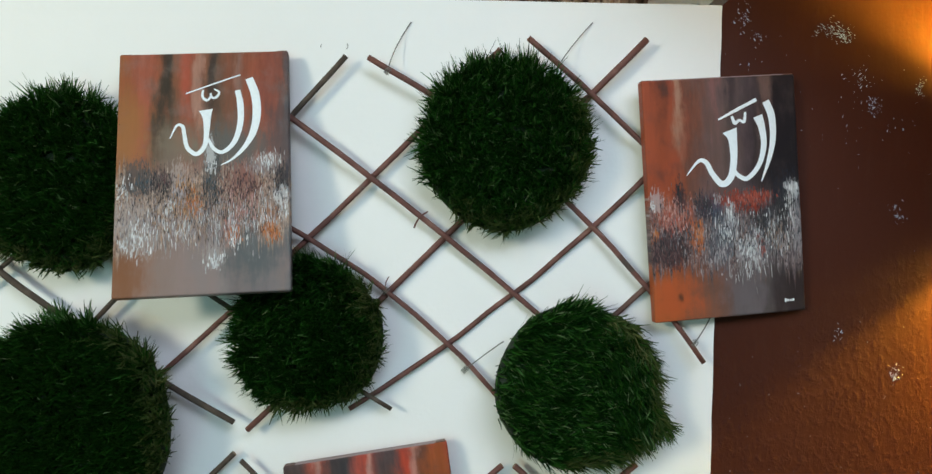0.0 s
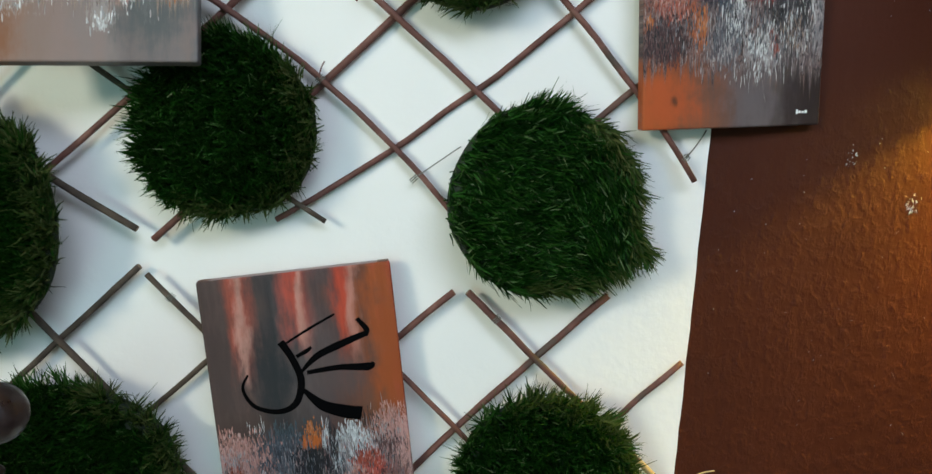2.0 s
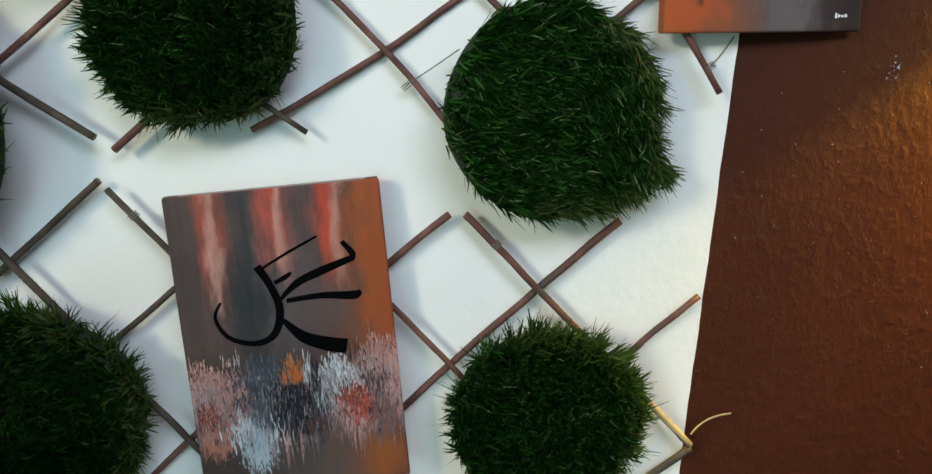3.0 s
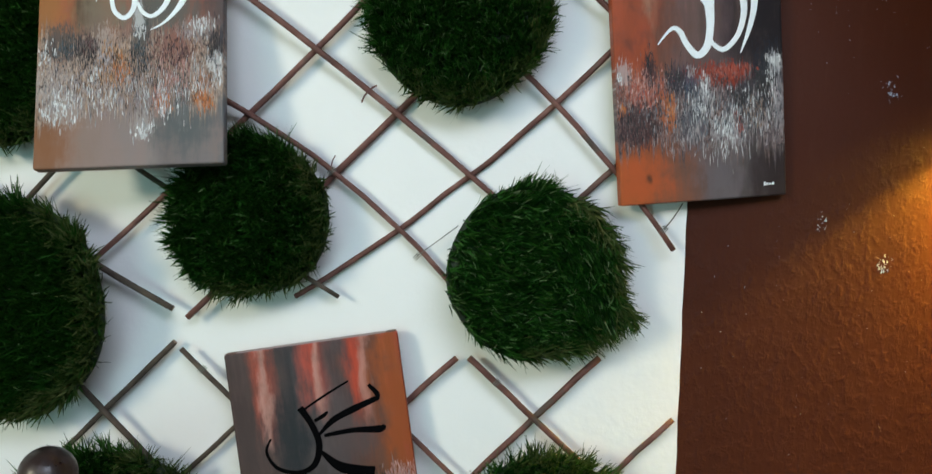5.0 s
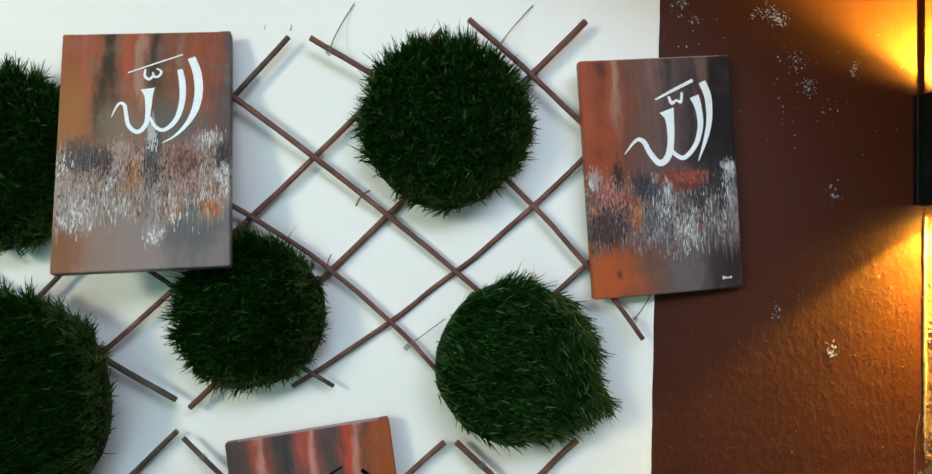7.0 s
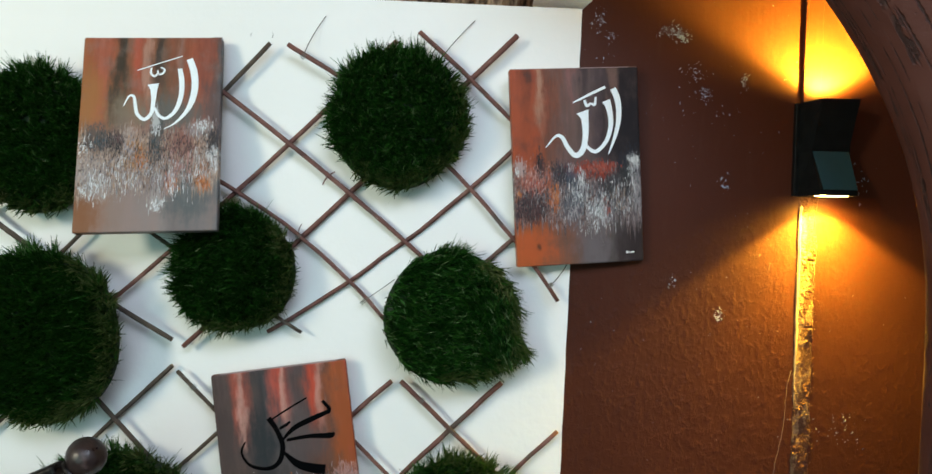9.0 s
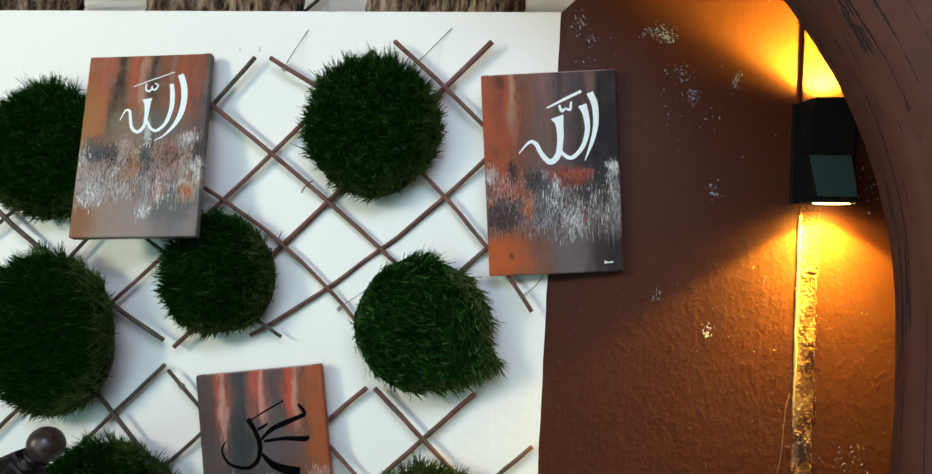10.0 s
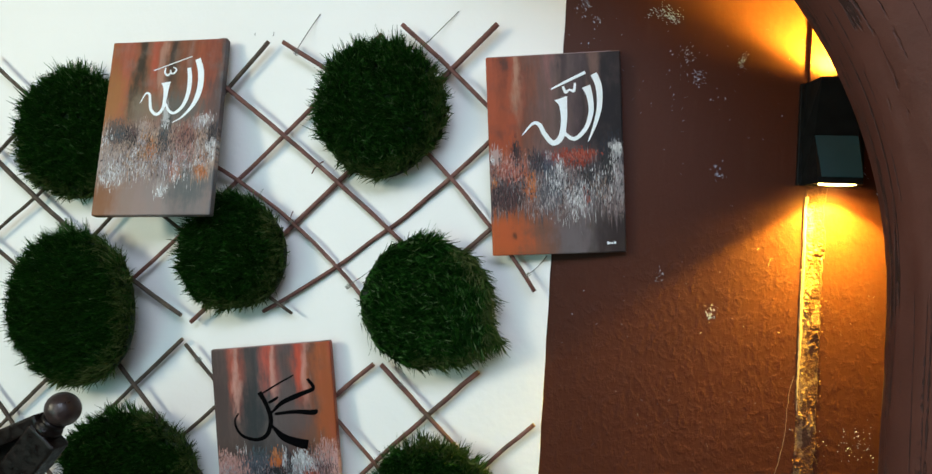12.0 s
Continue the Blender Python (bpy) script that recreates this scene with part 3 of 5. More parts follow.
def tube(path, radius, sides=8, wobble=0.0, seed=0, closed=True):
    """A round rod along a path of points; radius a number or one for each point."""
    rnd = random.Random(seed)
    bm = bmesh.new()
    rings = []
    pts = [Vector(p) for p in path]
    for k, p in enumerate(pts):
        d = (pts[min(k + 1, len(pts) - 1)] - pts[max(k - 1, 0)]).normalized()
        side = d.cross(Vector((0, 1, 0.013))).normalized()
        up = side.cross(d)
        r = radius[k] if isinstance(radius, (list, tuple)) else radius
        r *= 1 + wobble * rnd.uniform(-1, 1)
        rings.append([bm.verts.new(p + (side * math.cos(a) + up * math.sin(a)) * r) for a in (2 * math.pi * s / sides for s in range(sides))])
    for a, b in zip(rings, rings[1:]):
        for s in range(sides):
            bm.faces.new((a[s], a[(s + 1) % sides], b[(s + 1) % sides], b[s]))
    if closed:
        bm.faces.new(list(reversed(rings[0]))), bm.faces.new(rings[-1])
    bmesh.ops.recalc_face_normals(bm, faces=bm.faces)
    return bm


def bent(p0, pm, p1, n):
    """Points of the parabola through p0, pm (at its half) and p1."""
    a, b, c = Vector(p0), Vector(pm), Vector(p1)
    d = (b - a).length / max((b - a).length + (c - b).length, 1e-6)
    out = []
    for k in range(n):
        t = k / (n - 1)
        out.append(a * ((t - d) * (t - 1) / d) + b * (t * (t - 1) / (d * (d - 1))) + c * (t * (t - d) / (1 - d)))
    return out


def flecks(name, spots, y, parent, materials, seed, label="", within=None, loose=0.28):
    """Raised dabs of paint in the x-z plane. Each spot: x, z, spread in x and z, how many, width, length, tilt, which material."""
    rng = random.Random(seed)
    verts, faces, slots = [], [], []
    for x, z, sx, sz, count, wide, long, tilt, slot in spots:
        for _ in range(count):
            w, h = wide * rng.uniform(0.45, 1.35), long * rng.uniform(0.35, 1.4)
            cx, cz, turn = x + rng.gauss(0, 0.6) * sx, z + rng.gauss(0, 0.6) * sz, tilt + rng.gauss(0, loose)
            if within and not (within[0] < cx < within[1] and within[2] < cz < within[3]):
                continue
            co, si = math.cos(turn), math.sin(turn)
            first, n = len(verts), 7
            lift = y - rng.uniform(0.0001, 0.0004)
            for q in range(n):
                a = 2 * math.pi * q / n
                rr = rng.uniform(0.55, 1.1)
                dx, dz = math.cos(a) * w / 2 * rr, math.sin(a) * h / 2 * rr
                verts.append((cx + dx * co - dz * si, y, cz + dx * si + dz * co))
            verts.append((cx, lift - 0.0003 * rng.random(), cz))
            faces += [(first + (q + 1) % n, first + q, first + n) for q in range(n)]
            slots += [slot] * n
    me = mesh_from(name, verts, faces, materials, False)
    me.polygons.foreach_set("material_index", slots)
    ob = new(name, me)
    ob.parent = parent
    return tagged(ob, label, kind="stuff")


# ---- the setting: walls, floor, ceiling ----
LEDGE = 2.013
def border(z):
    """Where white paint meets brown, at height z: slightly slanted, cut in by hand."""
    at = 0.3165 + 0.0150 * max(0.0, z - 1.20) / 0.81
    return at + 0.0011 * noise.noise(Vector((0, 3, z * 22))) + 0.0006 * noise.noise(Vector((0, 8, z * 75)))


HEIGHTS = [2.010 - 0.0134 * k for k in range(80)]
tagged(part("wall_white", slab([(-2.6, 0), (border(0.95), 0)] + [(border(z), z) for z in reversed(HEIGHTS)] + [(-0.69, 2.022), (-2.6, 2.04)], 0.0, 0.42), MAT_WHITE),
       "white painted half wall with scuffs and a flat ledge", "wall", kind="structure")
wall_brown = tagged(part("wall_brown", slab([(0.29, 0), (2.4, 0), (2.4, 3.0), (1.35, 3.0), (0.3325, 2.0102), (0.30, 1.98)], 0.003, 0.415), MAT_BROWN),
       "chocolate brown painted plaster wall with chips and a chased groove", "wall", kind="structure")
flecks("chipped_paint", [
    (x, z, sx, sz, int(n * share), w, h, tilt, 0)
    for x, z, sx, sz, n, tilt in (
        (0.360, 1.994, 0.010, 0.016, 34, 0.5), (0.378, 1.970, 0.007, 0.008, 18, 0.5), (0.474, 1.981, 0.014, 0.011, 60, 1.0), (0.494, 1.974, 0.012, 0.009, 80, 1.1),
        (0.514, 1.916, 0.017, 0.015, 40, -0.6), (0.533, 1.883, 0.010, 0.010, 44, 0.3), (0.594, 1.905, 0.005, 0.011, 34, -0.2), (0.566, 1.745, 0.009, 0.016, 20, 0.6),
        (0.568, 1.736, 0.005, 0.005, 14, -0.9), (0.489, 1.582, 0.006, 0.011, 16, -0.5), (0.565, 1.528, 0.006, 0.006, 34, 0.0), (0.570, 1.537, 0.012, 0.005, 8, 0.8),
        (0.765, 1.353, 0.026, 0.020, 30, -0.8), (0.785, 1.360, 0.016, 0.018, 14, -0.8), (0.783, 1.755, 0.016, 0.030, 26, 0.2), (0.572, 1.853, 0.020, 0.014, 9, 0.0), (0.500, 1.850, 0.030, 0.030, 9, 0.0), (0.378, 1.930, 0.02, 0.03, 8, 0.0))
    for share, w, h in ((0.8, 0.0010, 0.0013), (0.42, 0.0012, 0.0038))]
    + [(0.52, 1.88, 0.20, 0.14, 70, 0.0010, 0.0011, 0, 0), (0.55, 1.45, 0.24, 0.22, 110, 0.0010, 0.0011, 0, 0), (0.627, 1.628, 0.002, 0.002, 2, 0.002, 0.003, 0, 1),
       (0.644, 1.610, 0.0005, 0.001, 1, 0.0008, 0.014, 0, 1), (0.60, 1.40, 0.12, 0.12, 14, 0.0012, 0.006, 0.9, 1)],
    0.0026, wall_brown, [MAT_CHIP, MAT_CRACK], 41, "bluish white chips where paint has come off")
niche = tagged(part("wall_niche", box(-2.6, 2.4, 0.42, 0.55, 0, 3.0), MAT_WHITE), "whitewashed brick wall behind the ledge", "wall", kind="structure")
tagged(part("floor", box(-2.6, 2.4, -3.4, 0.55, -0.1, 0.0), MAT_FLOOR), "plain grey cement floor", "floor", kind="structure")
bm = box(-2.7, 2.5, -3.5, -2.75, 3.0, 3.1)
box(-2.7, 2.5, -1.65, 0.6, 3.0, 3.1, 0, bm), box(-2.7, -0.60, -2.75, -1.65, 3.0, 3.1, 0, bm), box(1.60, 2.5, -2.75, -1.65, 3.0, 3.1, 0, bm)
tagged(part("ceiling", bm, MAT_ROOM), "tan plaster ceiling with a roof opening", "ceiling", kind="structure")
# unseen wall; its opening is added so the warm left lamp can shine in
bm = box(-2.7, -2.6, -3.5, -3.30, 0, 3.0)
box(-2.7, -2.6, -2.25, 0.55, 0, 3.0, 0, bm), box(-2.7, -2.6, -3.30, -2.25, 0, 2.1, 0, bm), box(-2.7, -2.6, -3.30, -2.25, 2.85, 3.0, 0, bm)
tagged(part("wall_west", bm, MAT_ROOM), "unseen tan plaster wall with an opening added for the left lamp", "wall", kind="structure")
tagged(part("wall_east", box(2.4, 2.5, -3.5, 0.55, 0, 3.0), MAT_ROOM), "tan plaster wall", "wall", kind="structure")
# unseen wall, left open for the added fill lamp
bm = box(-2.6, -2.0, -3.5, -3.4, 0, 3.0)
box(-0.5, 2.4, -3.5, -3.4, 0, 3.0, 0, bm), box(-2.0, -0.5, -3.5, -3.4, 2.1, 3.0, 0, bm)
tagged(part("wall_south", bm, MAT_ROOM), "unseen tan plaster wall with an opening added for the fill lamp", "wall", kind="structure")


def carved_arch():
    """A pillar that bends over into an arch, plaster carved like bark; inner edge of radius 0.60 round (0.107, 1.57)."""
    cx, cz, r_in, wide, y_mid = 0.107, 1.57, 0.601, 0.36, -0.300
    spine = [(1, 0.0, 0.02 + 1.55 * k / 150) for k in range(151)] + [(math.cos(a), math.sin(a), cz) for a in (radians(78) * k / 110 for k in range(1, 111))]
    sides = 84
    verts, faces = [], []
    for i, (ca, sa, z) in enumerate(spine):
        run = z if i <= 150 else cz + (i - 150) / 110 * 0.9
        for s in range(sides):
            a = 2 * math.pi * s / sides
            c, d = math.cos(a), math.sin(a)
            ex, ey = c, 0.052 * d if d > 0 else -0.105 * abs(d) ** 0.85
            sway = 0.5 * noise.noise(Vector((a * 1.5, run * 4.0, 6.0)))
            g = noise.noise(Vector((a * 7.0 + sway, run * 1.1, 3.0)))
            g2 = noise.noise(Vector((a * 12.0 + 2 * sway, run * 1.9, 9.0)))
            cut = -0.0022 * max(0, 1 - abs(g) / 0.08) - 0.0015 * max(0, 1 - abs(g2) / 0.08)
            lump = 0.004 * noise.noise(Vector((c * 2, d * 2, run * 3.2))) + cut
            r = r_in + wide / 2 + (wide / 2 + lump) * ex
            verts.append((cx + r * ca, y_mid + ey + lump * (1 if d > 0 else -1) * abs(d), z + r * sa if i > 150 else z))
    for i in range(len(spine) - 1):
        for s in range(sides):
            k, n = i * sides + s, i * sides + (s + 1) % sides
            faces.append((k, n, n + sides, k + sides))
    faces += [tuple(range(sides)), tuple(range((len(spine) - 1) * sides, len(spine) * sides))]
    me = mesh_from("arch_pillar", verts, faces, MAT_ARCH, True)
    bm = bmesh.new()
    bm.from_mesh(me)
    bmesh.ops.recalc_face_normals(bm, faces=bm.faces)
    bm.to_mesh(me)
    bm.free()
    return tagged(new("arch_pillar", me), "reddish brown plaster arch pillar carved with bark grooves", "arch", kind="structure")


carved_arch()


def mortar_strip():
    """The chased groove under the wall light, filled with crumbly unpainted mortar."""
    rnd = random.Random(5)
    nx, nz = 40, 900
    z0, z1 = 0.96, 1.722
    verts, faces = [], []
    for j in range(nz):
        z = z0 + (z1 - z0) * j / (nz - 1)
        left = 0.6895 + 0.0035 * noise.noise(Vector((z * 20, 1, 0))) + 0.002 * noise.noise(Vector((z * 70, 4, 0)))
        right = 0.7200 + 0.0045 * noise.noise(Vector((z * 24, 7, 0))) + 0.003 * noise.noise(Vector((z * 80, 9, 0)))
        for i in range(nx):
            u = i / (nx - 1)
            x = left + (right - left) * u
            clump = max(0.0, noise.noise(Vector((u * 1.2, 4, z * 21))) + 0.26)
            grain = abs(noise.noise(Vector((x * 105, 3, z * 95)))) + 0.6 * abs(noise.noise(Vector((x * 230, 6, z * 210))))
            h = 0.0072 * clump * grain + sum(size * noise.noise(Vector((x * per, per, z * per * 0.9))) for size, per in ((0.0008, 60), (0.0007, 190), (0.0005, 400)))
            rim = 0.0016 * math.exp(-((u - 0.93) / 0.07) ** 2) * max(0.0, 0.4 + noise.noise(Vector((1, 3, z * 60))))
            edge = min(1.0, min(u, 1 - u) * 12)
            verts.append((x, 0.003 + 0.0015 - edge * (max(h, -0.0012) + rim + 0.0022), z))
    for j in range(nz - 1):
        for i in range(nx - 1):
            k = j * nx + i
            faces.append((k, k + 1, k + nx + 1, k + nx))
    ob = new("mortar_strip", mesh_from("mortar_strip", verts, faces, MAT_MORTAR, False))
    tagged(ob, "crumbly unpainted mortar strip in the brown wall", "mortar", kind="structure")
    bm = bmesh.new()
    for _ in range(150):
        z = rnd.uniform(1.0, 1.64)
        x, size = rnd.choice((0.6895, 0.7175, 0.7195, 0.7210)) + rnd.gauss(0, 0.0022), rnd.choice((0.0006, 0.0009, 0.0013, 0.0018))
        lump = bmesh.ops.create_icosphere(bm, subdivisions=1, radius=size, matrix=Matrix.Translation((x, 0.0012, z)) @ Matrix.Rotation(rnd.uniform(0, 3), 4, "Y") @ Matrix.Diagonal((1, 0.55, rnd.uniform(0.5, 1.3), 1)))
        for v in lump["verts"]:
            v.co += Vector((rnd.gauss(0, 0.25), rnd.gauss(0, 0.12), rnd.gauss(0, 0.25))) * size
    crumbs = part("mortar_crumbs", bm, MAT_MORTAR, ob)
    tagged(crumbs, kind="stuff")
    trowelled = [Vector((0.6915 + 0.0016 * noise.noise(Vector((k * 0.22, 3, 0))) + 0.0007 * noise.noise(Vector((k * 0.9, 6, 0))), 0.0016, 1.395 + 0.0055 * k)) for k in range(58)]
    part("trowelled_ridge", tube(trowelled, [0.0024 * min(1.0, 0.25 + k / 26) * (1 + 0.3 * noise.noise(Vector((k * 0.7, 9, 0)))) for k in range(58)], 7, 0.12, 3), MAT_RIDGE, ob, "pale trowelled ridge of mortar")
    seam = box(0.6872, 0.6925, -0.0032, 0.012, 1.869, 2.9, 0.0010)
    box(0.6925, 0.7180, 0.0018, 0.012, 1.87, 2.9, 0.0005, seam)
    part("smoothed_fill", seam, MAT_BROWN, ob)
    crack = [Vector((0.686 - 0.00125 * k - 0.002 * math.sin(k * 0.5) + 0.0022 * noise.noise(Vector((k * 0.9, 0, 0))) + 0.0008 * noise.noise(Vector((k * 2.7, 5, 0))), 0.0028, 1.445 - 0.010 * k)) for k in range(24)]
    part("hairline_crack", tube(crack, 0.0004, 5), MAT_CRACK, ob, "pale hairline crack")


mortar_strip()


# ---- trellis rods ----
TWIG_R = 0.0035


def stand_off(x, z):
    """How far the trellis is sprung away from the wall: tight near its middle, loose at its ends and in the lower piece."""
    if z > 2.0:
        return 0.0
    if z < 1.45:
        return 0.010
    return 0.015 * min(1.0, math.hypot(x - 0.05, z - 1.62) / 0.32) ** 1.4


def sprung(x, y, z):
    """The place of a rod's point once the trellis is sprung out by stand_off."""
    out = stand_off(x, z)
    k = 1 - out / 1.10
    return Vector((0.13 + (x - 0.13) * k, y - out, 1.65 + (z - 1.65) * k))


def rod(parent, x0, z0, xm, zm, x1, z1, y, seed):
    path = bent((x0, y, z0), (xm, y, zm), (x1, y, z1), 26)
    rnd = random.Random(seed)
    path = [sprung(*p) + Vector((0.0016 * noise.noise(Vector((k * 0.35, seed, 0))), 0, 0.0016 * noise.noise(Vector((k * 0.35, seed, 5))))) for k, p in enumerate(path)]
    thick = TWIG_R * rnd.uniform(0.86, 1.2)
    radii = [thick * (1.08 - 0.16 * k / 25 + 0.07 * noise.noise(Vector((k * 0.7, seed, 9)))) for k in range(26)]
    # left-hand, topmost and a few random rods take the grey-brown bark
    greyish = xm < -0.19 or zm > 1.9 or rnd.random() < 0.15
    ob = part("rod", tube(path, radii, 9), MAT_GREY_TWIG if greyish else MAT_TWIG, parent, "grey-brown rod" if greyish else "", smooth=False)
    for f in ob.data.polygons:
        f.use_smooth = len(f.vertices) == 4
        if len(f.vertices) > 4:
            f.material_index = 1
    ob.data.materials.append(MAT_TWIG_END)
    return ob


def trellis(label, falling, rising, y_fall, y_rise, seed):
    base = empty("willow_trellis", pose(0, 0, 0), label, "trellis")
    for k, r in enumerate(falling):
        rod(base, *r, y_fall, seed + k)
    for k, r in enumerate(rising):
        rod(base, *r, y_rise, seed + 50 + k)
    return base


Y_BACK, Y_FRONT = -0.0035, -0.0108
upper = trellis("expanding willow trellis of thin brown rods on the white wall", [
    (-0.300, 1.915, -0.122, 1.786, 0.150, 1.560), (-0.126, 1.938, 0.120, 1.763, 0.305, 1.549), (0.077, 1.964, 0.156, 1.895, 0.300, 1.752),
    (-0.300, 1.760, -0.101, 1.641, 0.085, 1.450), (-0.700, 1.922, -0.340, 1.648, -0.096, 1.491), (-0.720, 1.776, -0.516, 1.615, -0.296, 1.476),
    (-0.720, 1.612, -0.629, 1.549, -0.520, 1.478)], [
    (-0.155, 1.941, -0.330, 1.752, -0.600, 1.480), (0.042, 1.951, -0.122, 1.786, -0.460, 1.474), (0.230, 1.965, -0.060, 1.678, -0.281, 1.464),
    (0.310, 1.872, 0.064, 1.639, -0.150, 1.490), (0.310, 1.714, 0.195, 1.612, 0.070, 1.490), (-0.530, 1.875, -0.636, 1.781, -0.720, 1.700),
    (-0.420, 1.830, -0.596, 1.666, -0.720, 1.570)], Y_FRONT, Y_BACK, 10)
lower = trellis("second willow trellis of thin brown rods hung below the first", [
    (-0.450, 1.424, -0.337, 1.301, -0.120, 1.070), (-0.287, 1.427, -0.233, 1.372, 0.020, 1.110), (-0.100, 1.408, 0.041, 1.272, 0.230, 1.080),
    (0.061, 1.418, 0.184, 1.302, 0.318, 1.176), (-0.720, 1.366, -0.633, 1.274, -0.470, 1.100)], [
    (-0.297, 1.434, -0.387, 1.347, -0.600, 1.140), (-0.520, 1.382, -0.633, 1.274, -0.720, 1.186), (-0.120, 1.424, -0.250, 1.306, -0.470, 1.100),
    (0.046, 1.416, -0.014, 1.363, -0.290, 1.080), (0.220, 1.417, 0.057, 1.259, -0.110, 1.080), (0.311, 1.341, 0.232, 1.265, 0.060, 1.080), (0.322, 1.169, 0.284, 1.138, 0.215, 1.075)],
    Y_FRONT, Y_BACK, 30)
peeled = [sprung(*p) for p in bent((0.061, Y_FRONT, 1.418), (0.184, Y_FRONT, 1.302), (0.318, Y_FRONT, 1.176), 26)[20:]]
part("peeled_end", tube(peeled, [0.0040 - 0.0001 * k for k in range(6)], 9), MAT_STRAW, lower, "pale peeled end of a rod", True)
trellis("willow trellis on the brick wall behind the logs", [
    (-0.13, 2.235, -0.05, 2.155, 0.10, 2.015), (-0.66, 2.235, -0.58, 2.155, -0.44, 2.015), (-0.40, 2.235, -0.32, 2.155, -0.18, 2.015)], [
    (-0.13, 2.205, -0.25, 2.105, -0.34, 2.015), (-0.30, 2.235, -0.40, 2.155, -0.56, 2.015)], 0.382, 0.391, 70)


def wire(parent, pts, r=0.0008, mat=None, tied=True):
    return part("wire_tie", tube(bent(*(sprung(*q) if tied and k == 0 else q for k, q in enumerate(pts)), 10), r, 5), mat or MAT_WIRE, parent)


wire(upper, ((-0.101, -0.014, 1.922), (-0.088, -0.010, 1.952), (-0.070, -0.0015, 1.985)))
wire(upper, ((0.116, -0.014, 1.930), (0.138, -0.010, 1.957), (0.163, -0.0015, 1.986)))
wire(upper, ((0.292, -0.013, 1.575), (0.302, -0.012, 1.585), (0.318, -0.003, 1.606)), 0.0008)
wire(upper, ((-0.001, -0.016, 1.542), (0.020, -0.014, 1.557), (0.048, -0.020, 1.578)), 0.0007)
wire(upper, ((-0.066, -0.020, 1.722), (-0.058, -0.021, 1.735), (-0.048, -0.020, 1.742)), 0.0012, MAT_TWIG)
wire(lower, ((0.314, -0.018, 1.192), (0.322, -0.024, 1.205), (0.352, -0.030, 1.222)), 0.0010, MAT_STRAW)
wire(upper, ((-0.103, -0.016, 1.643), (-0.109, -0.019, 1.650), (-0.116, -0.020, 1.656)), 0.0014, MAT_TWIG)
wire(upper, ((-0.103, -0.016, 1.643), (-0.101, -0.020, 1.652), (-0.097, -0.021, 1.660)), 0.0008, MAT_TWIG)
wire(upper, ((-0.185, -0.0002, 1.951), (-0.1855, -0.0012, 1.953), (-0.1845, -0.0002, 1.956)), 0.0004, None, False)
wire(upper, ((-0.153, -0.0002, 1.950), (-0.151, -0.0016, 1.953), (-0.152, -0.0002, 1.957)), 0.0005, None, False)
for x, z, who in ((-0.103, 1.642, upper), (-0.101, 1.921, upper), (0.292, 1.574, upper), (-0.001, 1.541, upper), (0.094, 1.388, lower), (-0.262, 1.402, lower)):
    bm = bmesh.new()
    x, _, z = sprung(x, 0, z)
    for k in range(3):
        ring = [Vector((x + (k - 1) * 0.0016 + 0.0048 * math.cos(a) * 0.75, -0.0108 - stand_off(x, z) + 0.0048 * math.sin(a), z - (k - 1) * 0.0016 + 0.0048 * math.cos(a) * 0.7)) for a in (2 * math.pi * q / 12 for q in range(13))]
        sub = tube(ring, 0.0005, 5)
        tmp = bpy.data.meshes.new("tmp")
        sub.to_mesh(tmp)
        sub.free()
        bm.from_mesh(tmp)
        bpy.data.meshes.remove(tmp)
    part("wire_knot", bm, MAT_WIRE, who)


